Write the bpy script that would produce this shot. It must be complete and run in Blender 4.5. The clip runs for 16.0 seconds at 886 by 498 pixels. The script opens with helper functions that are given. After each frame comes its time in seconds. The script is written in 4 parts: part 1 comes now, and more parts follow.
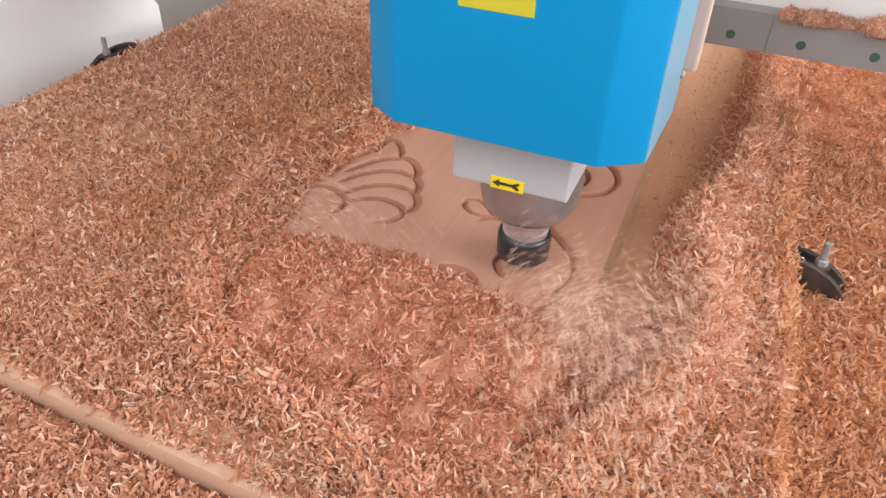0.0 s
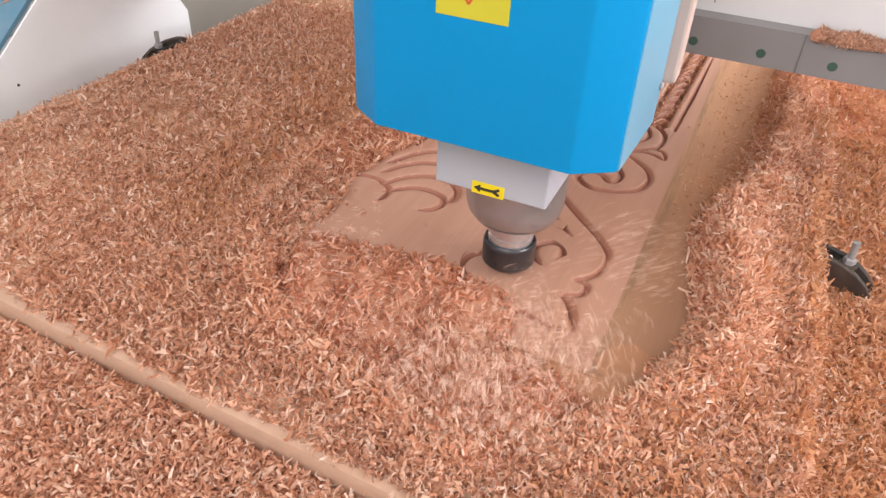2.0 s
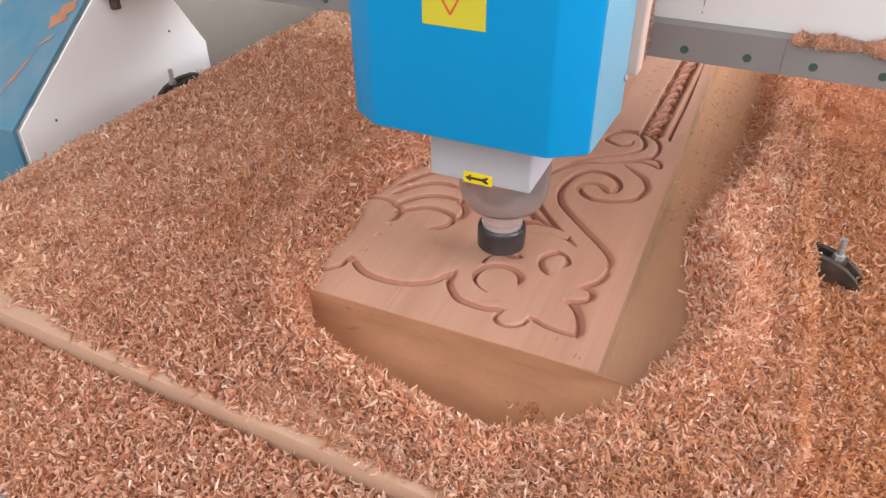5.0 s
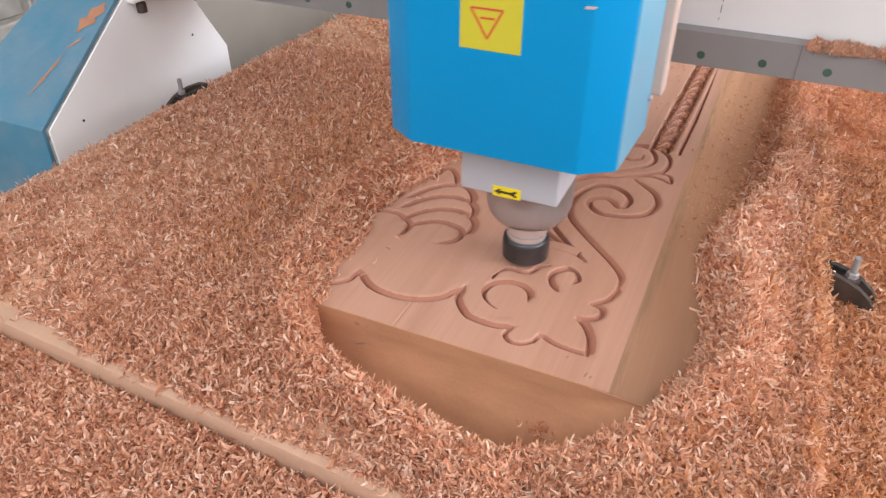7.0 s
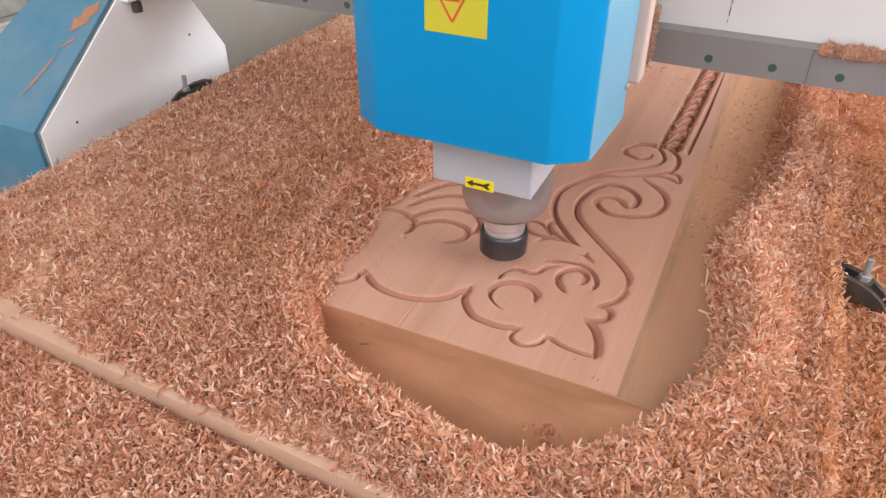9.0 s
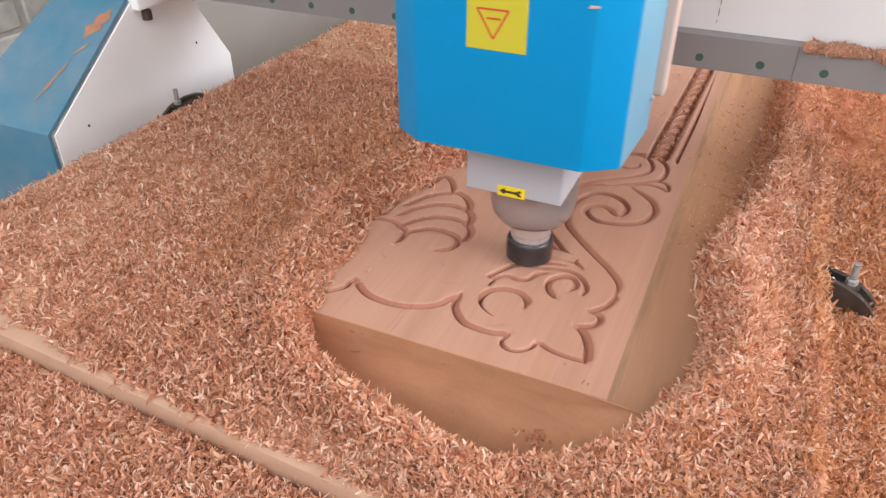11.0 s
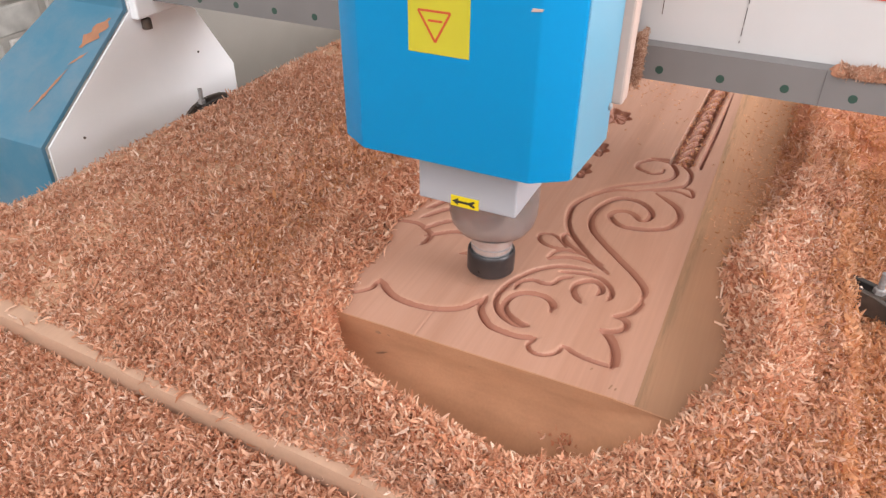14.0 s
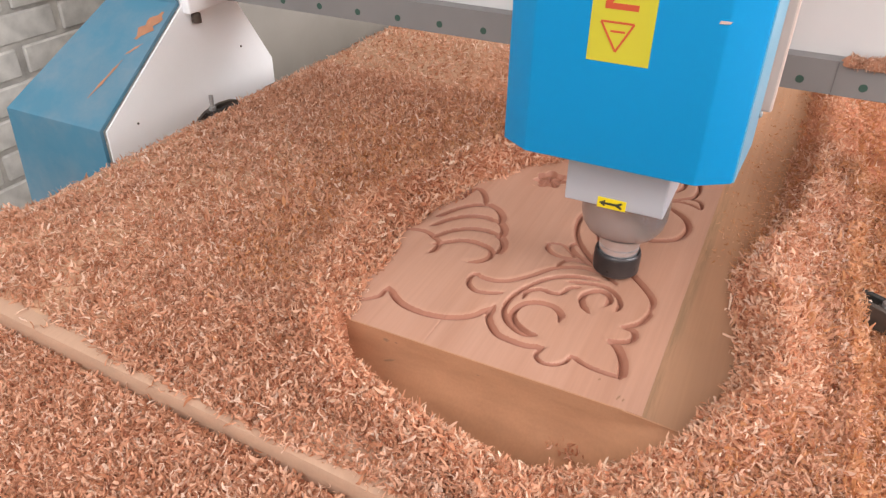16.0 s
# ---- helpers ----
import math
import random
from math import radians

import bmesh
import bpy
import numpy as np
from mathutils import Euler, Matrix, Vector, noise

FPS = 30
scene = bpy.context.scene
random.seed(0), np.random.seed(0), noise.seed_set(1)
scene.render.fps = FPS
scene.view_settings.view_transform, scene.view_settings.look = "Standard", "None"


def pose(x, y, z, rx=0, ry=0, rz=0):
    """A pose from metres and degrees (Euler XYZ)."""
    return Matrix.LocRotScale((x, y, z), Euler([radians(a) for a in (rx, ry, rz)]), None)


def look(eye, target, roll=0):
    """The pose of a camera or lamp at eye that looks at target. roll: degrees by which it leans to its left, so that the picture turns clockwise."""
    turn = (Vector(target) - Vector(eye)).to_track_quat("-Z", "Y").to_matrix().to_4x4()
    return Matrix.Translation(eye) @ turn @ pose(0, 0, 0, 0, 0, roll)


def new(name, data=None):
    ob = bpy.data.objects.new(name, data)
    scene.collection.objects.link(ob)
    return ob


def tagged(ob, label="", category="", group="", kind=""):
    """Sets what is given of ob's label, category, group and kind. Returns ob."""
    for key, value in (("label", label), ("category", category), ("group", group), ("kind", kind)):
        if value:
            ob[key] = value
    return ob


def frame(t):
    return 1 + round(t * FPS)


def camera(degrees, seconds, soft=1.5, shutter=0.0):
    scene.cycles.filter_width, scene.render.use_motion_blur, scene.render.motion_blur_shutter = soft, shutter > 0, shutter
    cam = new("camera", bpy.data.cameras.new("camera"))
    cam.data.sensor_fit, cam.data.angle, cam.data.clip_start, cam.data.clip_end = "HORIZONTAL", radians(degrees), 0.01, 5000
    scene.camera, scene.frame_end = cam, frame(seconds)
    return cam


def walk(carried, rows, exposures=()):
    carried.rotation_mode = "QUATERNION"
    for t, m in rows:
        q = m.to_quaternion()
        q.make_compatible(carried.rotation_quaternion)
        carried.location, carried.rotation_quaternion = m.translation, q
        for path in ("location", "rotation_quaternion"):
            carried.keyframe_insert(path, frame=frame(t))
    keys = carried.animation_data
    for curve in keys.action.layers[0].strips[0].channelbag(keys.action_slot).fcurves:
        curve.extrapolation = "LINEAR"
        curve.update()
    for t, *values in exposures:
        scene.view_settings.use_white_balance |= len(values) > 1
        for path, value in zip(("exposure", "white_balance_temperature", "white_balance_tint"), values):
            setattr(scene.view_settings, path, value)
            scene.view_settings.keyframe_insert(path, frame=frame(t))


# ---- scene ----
# ---- camera ----
cam = camera(62.52, 16.0, soft=1.35, shutter=0.4)
PATH = [
    (0, (0.0650, -0.3453, 0.4698), (-0.3789, 0.7739, -0.4248), 2.29),
    (0.5, (0.0691, -0.3526, 0.4733), (-0.3747, 0.7727, -0.4137), 2.80),
    (1, (0.0681, -0.3583, 0.4714), (-0.3791, 0.7640, -0.4178), 2.82),
    (1.5, (0.0619, -0.3661, 0.4743), (-0.3959, 0.7600, -0.4044), 3.18),
    (2, (0.0603, -0.3844, 0.4708), (-0.4204, 0.7298, -0.4109), 3.04),
    (2.5, (0.0675, -0.3902, 0.4730), (-0.4282, 0.7062, -0.4226), 2.54),
    (3, (0.0617, -0.3943, 0.4816), (-0.4567, 0.6940, -0.4111), 1.36),
    (3.5, (0.0621, -0.4039, 0.4914), (-0.4799, 0.6798, -0.3929), -0.07),
    (3.7, (0.0630, -0.4065, 0.4905), (-0.4773, 0.6889, -0.3803), 0.19),
    (4.2, (0.0645, -0.4097, 0.4931), (-0.4589, 0.6957, -0.3747), 0.09),
    (4.75, (0.0660, -0.4133, 0.4959), (-0.4387, 0.7031, -0.3686), -0.03),
    (5.3, (0.0676, -0.4168, 0.4987), (-0.4186, 0.7105, -0.3624), -0.15),
    (5.8, (0.0691, -0.4200, 0.5013), (-0.4002, 0.7173, -0.3568), -0.25),
    (6, (0.0645, -0.4204, 0.5060), (-0.4021, 0.7213, -0.3478), -0.03),
    (6.5, (0.0612, -0.4147, 0.5086), (-0.4347, 0.7184, -0.3402), 0.01),
    (7, (0.0596, -0.4089, 0.5017), (-0.4490, 0.7156, -0.3510), 0.14),
    (7.5, (0.0562, -0.3969, 0.4984), (-0.4446, 0.7241, -0.3632), 0.50),
    (8, (0.0579, -0.3880, 0.4980), (-0.4329, 0.7347, -0.3673), 0.44),
    (8.5, (0.0554, -0.3980, 0.5018), (-0.4532, 0.7230, -0.3554), 0.41),
    (8.7, (0.0549, -0.4011, 0.4993), (-0.4618, 0.7147, -0.3597), 0.21),
    (9.2, (0.0563, -0.4025, 0.4977), (-0.4595, 0.7190, -0.3541), 0.19),
    (9.8, (0.0580, -0.4042, 0.4958), (-0.4568, 0.7243, -0.3475), 0.18),
    (10.4, (0.0597, -0.4058, 0.4939), (-0.4541, 0.7295, -0.3408), 0.16),
    (11, (0.0614, -0.4075, 0.4920), (-0.4514, 0.7347, -0.3341), 0.14),
    (11.5, (0.0672, -0.4041, 0.4998), (-0.4458, 0.7358, -0.3294), -0.38),
    (12, (0.0657, -0.4077, 0.4884), (-0.4554, 0.7265, -0.3436), -0.29),
    (12.5, (0.0604, -0.4087, 0.4911), (-0.4724, 0.7085, -0.3561), 0.27),
    (13, (0.0572, -0.4106, 0.4878), (-0.4773, 0.7131, -0.3499), 0.24),
    (13.5, (0.0565, -0.4066, 0.4945), (-0.4609, 0.7215, -0.3480), -0.17),
    (14, (0.0478, -0.4151, 0.4934), (-0.4830, 0.7212, -0.3293), 0.57),
    (14.5, (0.0456, -0.4175, 0.4933), (-0.4877, 0.7211, -0.3249), 0.33),
    (15, (0.0485, -0.4266, 0.4980), (-0.5045, 0.7071, -0.3139), 0.10),
    (15.5, (0.0459, -0.4223, 0.4984), (-0.4970, 0.7175, -0.3116), 0.70),
    (16, (0.0458, -0.4178, 0.4938), (-0.4996, 0.7227, -0.3136), 0.99),
]
walk(cam, [(t, look(eye, target, roll)) for t, eye, target, roll in PATH],
     [(0, 0.02, 6500, 10), (1.5, 0.02, 6500, 10), (2.5, 0.14, 6450, 10), (3.2, 0.14, 6500, 10), (3.7, 0.06, 6500, 10), (6, -0.08, 6370, 10), (12, -0.04, 6420, 10), (13.5, -0.02, 6500, 10), (16, 0.0, 6640, 10)])

# ---- heights of the layers (metres) ----
TOP = 0.100      # top of the carved board
SLAB = 0.088     # top of the spoil board
BED = 0.005      # top of the machine bed
SLAB_R, SLAB_L, SLAB_F = 0.30, -0.685, -0.129
BOARD_L, BOARD_R = -0.655, 0.153   # sides of the carved board

def slab_front(x):
    """The spoil board's front edge runs slightly askew."""
    return -0.1265 - 0.05 * (x + 0.465)


# ---- world and light ----
world = bpy.data.worlds.new("sky")
scene.world = world
world.use_nodes = True
wn = world.node_tree
sky = wn.nodes.new("ShaderNodeTexSky")
sky.sky_type = "NISHITA"
sky.sun_disc = False
sky.sun_elevation, sky.sun_rotation = radians(42), radians(200)
wn.links.new(sky.outputs[0], wn.nodes["Background"].inputs[0])
wn.nodes["Background"].inputs[1].default_value = 0.10


def window_light(name, x, y, z, target, w, h, power, colour):
    d = bpy.data.lights.new(name, "AREA")
    d.shape, d.size, d.size_y, d.energy, d.color = "RECTANGLE", w, h, power, colour
    ob = new(name, d)
    ob.matrix_world = look((x, y, z), target)
    return ob


window_light("window_light", 3.32, 0.9, 1.9, (0.0, 0.5, 0.1), 5.0, 1.9, 300, (1.0, 0.975, 0.985))
window_light("window_light", -0.1, -2.82, 2.55, (-0.2, 0.4, 0.1), 2.8, 1.4, 85, (1.0, 0.975, 0.985))
scene.view_settings.exposure = 0.0


# ---- materials ----
def nodes_of(name):
    m = bpy.data.materials.new(name)
    m.use_nodes = True
    return m, m.node_tree, m.node_tree.nodes["Principled BSDF"]


def ramp(nt, fac, stops):
    r = nt.nodes.new("ShaderNodeValToRGB")
    el = r.color_ramp.elements
    while len(el) < len(stops):
        el.new(0.5)
    for e, (p, c) in zip(el, stops):
        e.position, e.color = p, (*c, 1)
    nt.links.new(fac, r.inputs[0])
    return r.outputs[0]


def noise_node(nt, scale, detail=4, rough=0.55, stretch=None, obj=True):
    tc = nt.nodes.new("ShaderNodeTexCoord")
    src = tc.outputs["Object"]
    if stretch:
        mp = nt.nodes.new("ShaderNodeMapping")
        mp.inputs["Scale"].default_value = stretch
        nt.links.new(src, mp.inputs[0])
        src = mp.outputs[0]
    n = nt.nodes.new("ShaderNodeTexNoise")
    n.inputs["Scale"].default_value = scale
    n.inputs["Detail"].default_value = detail
    n.inputs["Roughness"].default_value = rough
    nt.links.new(src, n.inputs["Vector"])
    return n.outputs["Fac"]


def mix(nt, fac, a, b, mode="MIX"):
    m = nt.nodes.new("ShaderNodeMix")
    m.data_type, m.blend_type = "RGBA", mode
    for sock, v in ((m.inputs["Factor"], fac), (m.inputs["A"], a), (m.inputs["B"], b)):
        if hasattr(v, "is_linked"):
            nt.links.new(v, sock)
        else:
            sock.default_value = v if isinstance(v, float) else (*v, 1)
    return m.outputs["Result"]


def bump(nt, bsdf, height, strength, dist):
    b = nt.nodes.new("ShaderNodeBump")
    b.inputs["Strength"].default_value, b.inputs["Distance"].default_value = strength, dist
    nt.links.new(height, b.inputs["Height"])
    nt.links.new(b.outputs[0], bsdf.inputs["Normal"])


def paint(name, colour, rough=0.4, metal=0.0, vary=0.12, scale=9.0, relief=0.1, dust=0.0):
    m, nt, b = nodes_of(name)
    f = noise_node(nt, scale, 5)
    dark = tuple(c * (1 - vary) for c in colour)
    lite = tuple(min(1, c * (1 + vary)) for c in colour)
    col = ramp(nt, f, [(0.3, dark), (0.7, lite)])
    if dust:
        g = ramp(nt, noise_node(nt, 5.0, 6, 0.65), [(0.45, (0, 0, 0)), (0.75, (dust, dust, dust))])
        col = mix(nt, g, col, (0.62, 0.43, 0.32))
    nt.links.new(col, b.inputs["Base Color"])
    wear = 0.2 if vary > 0.03 else 0.03
    rr = ramp(nt, noise_node(nt, scale * 4, 3), [(0.3, (rough * (1 - wear),) * 3), (0.7, (min(1, rough * (1 + wear)),) * 3)])
    nt.links.new(rr, b.inputs["Roughness"])
    b.inputs["Metallic"].default_value = metal
    if relief:
        bump(nt, b, noise_node(nt, scale * 30, 3), relief, 0.0006)
    return m


def wood(name, stops, grain=(28, 1.6, 28), rough=0.62, fine=True):
    """Long grain along y, with broad bands, fine fibres and a few stains."""
    m, nt, b = nodes_of(name)
    bands = noise_node(nt, 1.0, 6, 0.62, grain)
    col = ramp(nt, bands, stops)
    fibre = noise_node(nt, 1.0, 3, 0.6, (420, 9, 420))
    col = mix(nt, 0.07, col, ramp(nt, fibre, [(0.35, (0.42, 0.22, 0.12)), (0.65, (0.93, 0.72, 0.55))]), "OVERLAY")
    blot = ramp(nt, noise_node(nt, 7, 4), [(0.35, (0, 0, 0)), (0.75, (1, 1, 1))])
    tint = mix(nt, 0.5, col, (0.60, 0.30, 0.19), "MIX")
    sc = nt.nodes.new("ShaderNodeMath")
    sc.operation, sc.inputs[1].default_value = "MULTIPLY", 0.35
    nt.links.new(blot, sc.inputs[0])
    nt.links.new(mix(nt, sc.outputs[0], col, tint), b.inputs["Base Color"])
    b.inputs["Roughness"].default_value = rough
    bump(nt, b, fibre, 0.06, 0.0005)
    return m


def shaving_material(name, stops, per="Random Per Island"):
    m, nt, b = nodes_of(name)
    g = nt.nodes.new("ShaderNodeNewGeometry")
    col = ramp(nt, g.outputs[per], stops)
    zone = ramp(nt, noise_node(nt, 3.2, 4, 0.6), [(0.38, (0.97, 0.90, 0.84)), (0.66, (1.0, 1.0, 1.0))])
    col = mix(nt, 0.8, col, zone, "MULTIPLY")
    nt.links.new(col, b.inputs["Base Color"])
    b.inputs["Roughness"].default_value = 0.7
    b.inputs["Specular IOR Level"].default_value = 0.12
    # thin wood lets light through
    tl = nt.nodes.new("ShaderNodeBsdfTranslucent")
    nt.links.new(col, tl.inputs["Color"])
    ms = nt.nodes.new("ShaderNodeMixShader")
    ms.inputs[0].default_value = 0.36
    nt.links.new(b.outputs[0], ms.inputs[1])
    nt.links.new(tl.outputs[0], ms.inputs[2])
    nt.links.new(ms.outputs[0], nt.nodes["Material Output"].inputs["Surface"])
    return m


CHIP_STOPS = [(0.0, (0.429, 0.193, 0.110)), (0.25, (0.616, 0.325, 0.210)), (0.6, (0.728, 0.433, 0.304)), (0.85, (0.816, 0.562, 0.424)), (1.0, (0.909, 0.745, 0.637))]
M_CHIP = shaving_material("shavings", CHIP_STOPS)
M_FRESH = shaving_material("fresh_shavings", [(0.0, (0.600, 0.278, 0.163)), (0.4, (0.769, 0.435, 0.291)), (0.8, (0.857, 0.580, 0.422)), (1.0, (0.915, 0.746, 0.605))])
M_SPRAY = shaving_material("airborne_shavings", [(0.0, (0.76, 0.48, 0.36)), (0.5, (0.84, 0.60, 0.48)), (1.0, (0.92, 0.74, 0.63))])
M_MOUND = shaving_material("reddish_shavings", [(0.0, (0.47, 0.185, 0.10)), (0.4, (0.64, 0.30, 0.185)), (0.8, (0.79, 0.46, 0.33)), (1.0, (0.90, 0.66, 0.54))])
M_CRUST = shaving_material("old_shavings", [(0.0, (0.42, 0.225, 0.15)), (0.5, (0.58, 0.365, 0.26)), (1.0, (0.76, 0.56, 0.44))])
M_AMBER = shaving_material("amber_shavings", [(0.0, (0.513, 0.223, 0.098)), (0.3, (0.637, 0.321, 0.165)), (0.7, (0.713, 0.398, 0.232)), (1.0, (0.798, 0.525, 0.366))])
M_CHIPBED, nt, b = nodes_of("fine_shavings_gap_shade")
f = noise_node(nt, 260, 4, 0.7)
# bed colour darkened to paint in the shade of gaps between chips
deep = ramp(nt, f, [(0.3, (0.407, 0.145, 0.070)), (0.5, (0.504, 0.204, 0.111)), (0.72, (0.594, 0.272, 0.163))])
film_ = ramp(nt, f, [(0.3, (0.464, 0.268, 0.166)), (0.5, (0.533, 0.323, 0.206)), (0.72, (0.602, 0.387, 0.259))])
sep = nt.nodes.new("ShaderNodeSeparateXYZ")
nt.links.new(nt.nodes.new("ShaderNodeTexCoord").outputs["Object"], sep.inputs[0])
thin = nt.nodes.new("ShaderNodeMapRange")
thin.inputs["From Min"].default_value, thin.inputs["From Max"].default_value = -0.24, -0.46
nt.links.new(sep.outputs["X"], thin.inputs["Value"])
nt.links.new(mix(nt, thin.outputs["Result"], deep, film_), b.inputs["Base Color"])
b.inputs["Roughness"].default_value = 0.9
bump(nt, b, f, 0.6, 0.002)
M_PACKED, nt, b = nodes_of("packed_shavings")
f = noise_node(nt, 240, 4, 0.7)
nt.links.new(ramp(nt, f, [(0.3, (0.38, 0.17, 0.095)), (0.6, (0.54, 0.27, 0.17)), (0.8, (0.64, 0.35, 0.24))]), b.inputs["Base Color"])
b.inputs["Roughness"].default_value = 0.9
bump(nt, b, f, 0.8, 0.003)

M_BOARD = wood("beech", [(0.25, (0.352, 0.180, 0.119)), (0.45, (0.413, 0.226, 0.157)), (0.6, (0.450, 0.258, 0.186)), (0.8, (0.372, 0.196, 0.134))])
# pinker fresh-cut wood, darkened further to stand in for shade in the grooves
M_CUT_SHADED = wood("fresh_cut_beech_shaded", [(0.25, (0.267, 0.107, 0.069)), (0.5, (0.319, 0.134, 0.088)), (0.8, (0.283, 0.115, 0.076))])
M_EDGE = wood("sawn_edge", [(0.30, (0.340, 0.180, 0.098)), (0.42, (0.412, 0.222, 0.124)), (0.6, (0.466, 0.258, 0.145)), (0.8, (0.400, 0.212, 0.117))], (34, 1.1, 34), 0.8)
# olive stain along the sawn margin
nt = M_EDGE.node_tree
b = nt.nodes["Principled BSDF"]
col = b.inputs["Base Color"].links[0].from_socket
sep = nt.nodes.new("ShaderNodeSeparateXYZ")
nt.links.new(nt.nodes.new("ShaderNodeTexCoord").outputs["Object"], sep.inputs[0])
band = ramp(nt, sep.outputs["X"], [(0.010, (0, 0, 0)), (0.014, (1, 1, 1)), (0.018, (0.9, 0.9, 0.9)), (0.024, (0.0, 0.0, 0.0))])
patch = ramp(nt, noise_node(nt, 1.0, 5, 0.7, (150, 9, 150)), [(0.40, (0, 0, 0)), (0.58, (0.75, 0.75, 0.75))])
stained = mix(nt, mix(nt, 1.0, band, patch, "MULTIPLY"), col, (0.185, 0.125, 0.062))
# near end tinted with reddish dust and darkened for the right bank's shade
reach = nt.nodes.new("ShaderNodeMath")
reach.operation, reach.inputs[2].default_value = "MULTIPLY_ADD", 0.0
wander = noise_node(nt, 14, 4)
reach.inputs[1].default_value = -0.22
nt.links.new(wander, reach.inputs[0])
nt.links.new(sep.outputs["Y"], reach.inputs[2])
dusty = ramp(nt, reach.outputs[0], [(0.0, (0.45, 0.45, 0.45)), (0.06, (0.3, 0.3, 0.3)), (0.20, (0, 0, 0))])
nt.links.new(mix(nt, dusty, stained, (0.255, 0.135, 0.080)), b.inputs["Base Color"])
M_KNOT = wood("dark_knot", [(0.3, (0.195, 0.111, 0.065)), (0.7, (0.351, 0.208, 0.124))], (60, 60, 60), 0.8)
M_END = wood("end_grain", [(0.3, (0.341, 0.172, 0.092)), (0.55, (0.426, 0.219, 0.120)), (0.8, (0.473, 0.254, 0.144))], (12, 12, 40), 0.85)
M_MDF = wood("fibreboard", [(0.3, (0.356, 0.228, 0.158)), (0.7, (0.471, 0.313, 0.224))], (4, 4, 30), 0.85)
M_BLUE = paint("blue_paint", (0.000, 0.244, 0.544), 0.36, vary=0.015, relief=0.03)
M_BLUE.node_tree.nodes["Principled BSDF"].inputs["Specular IOR Level"].default_value = 0.22
M_BLUE_OLD = paint("worn_blue_paint", (0.055, 0.20, 0.31), 0.5, vary=0.06, dust=0.26)
M_RUST = paint("orange_rust", (0.42, 0.195, 0.11), 0.8, vary=0.25, scale=40, relief=0.3)
M_WHITE = paint("white_paint", (0.919, 0.938, 0.970), 0.42, vary=0.03, relief=0.04)
# lighter copy of the hood blue, with the side's window light in the colour
M_BLUE_LIT = paint("lit_blue_paint", (0.13, 0.35, 0.50), 0.3, vary=0.02, relief=0.03)
M_BEIGE = paint("beige_panel", (0.27, 0.245, 0.22), 0.6, vary=0.06)
M_GREY = paint("grey_paint", (0.40, 0.405, 0.44), 0.4, vary=0.03, relief=0.05)
M_BEAM = paint("white_beam_paint", (0.62, 0.62, 0.63), 0.42, vary=0.03, relief=0.04)
M_RAIL = paint("grey_rail", (0.205, 0.198, 0.20), 0.5, 0.0, 0.06, 20)
M_STEEL = paint("rail_steel", (0.30, 0.29, 0.29), 0.55, 0.25, 0.08, 20)
M_CHROME = paint("bright_steel", (0.80, 0.78, 0.75), 0.13, 1.0, 0.05, 60, 0.02)
M_SHAFT = paint("ground_steel", (0.64, 0.64, 0.66), 0.26, 0.8, 0.02, 60, 0.0)
M_CONE = paint("turned_steel", (0.42, 0.425, 0.445), 0.24, 0.75, 0.02, 8, 0.0)
M_BLACK = paint("black_oxide", (0.05, 0.047, 0.05), 0.34, 0.5, 0.2, 30, dust=0.10)
M_IRON = paint("dark_iron", (0.045, 0.04, 0.038), 0.5, 0.6, 0.25, 40, 0.4, dust=0.3)
M_HOLE = paint("green_plug", (0.035, 0.085, 0.065), 0.5, 0.1)
M_YELLOW = paint("yellow_label", (0.80, 0.62, 0.01), 0.35, vary=0.04, relief=0)
M_OLIVE = paint("yellow_sticker", (0.50, 0.45, 0.025), 0.35, vary=0.04, relief=0)
M_INK = paint("black_ink", (0.03, 0.028, 0.02), 0.5, relief=0)
M_RED = paint("red_ink", (0.50, 0.07, 0.02), 0.5, relief=0)
M_REDSIGN = paint("red_letter", (0.75, 0.07, 0.045), 0.4, relief=0)
M_TAN = paint("tan_plate", (0.50, 0.38, 0.33), 0.6)
M_BRICK = paint("limewashed_brick", (0.54, 0.525, 0.50), 0.85, vary=0.22, scale=22, relief=0.6)
M_MORTAR = paint("dirty_mortar", (0.470, 0.450, 0.420), 0.9, vary=0.3, scale=18, relief=0.6)
M_PLASTER = paint("plaster", (0.78, 0.76, 0.73), 0.85, vary=0.06, scale=3)
M_FLOOR = paint("concrete", (0.30, 0.27, 0.24), 0.8, vary=0.2, scale=4, relief=0.4)


# ---- mesh helpers ----
def mesh_from(name, verts, faces, mats, smooth=False):
    me = bpy.data.meshes.new(name)
    me.from_pydata([tuple(v) for v in verts], [], faces)
    for mt in mats if isinstance(mats, (list, tuple)) else [mats]:
        me.materials.append(mt)
    if smooth:
        me.polygons.foreach_set("use_smooth", [True] * len(me.polygons))
    me.update()
    return me


def part(name, bm, material, parent=None, label="", at=None, smooth=False):
    me = bpy.data.meshes.new(name)
    bmesh.ops.recalc_face_normals(bm, faces=bm.faces[:])
    bm.to_mesh(me)
    bm.free()
    me.materials.append(material)
    if smooth:
        me.polygons.foreach_set("use_smooth", [True] * len(me.polygons))
        me.set_sharp_from_angle(angle=radians(35))
    ob = new(name, me)
    if parent is not None:
        ob.parent = parent
    if at is not None:
        ob.matrix_basis = at
    if label:
        ob["label"] = label
    return ob


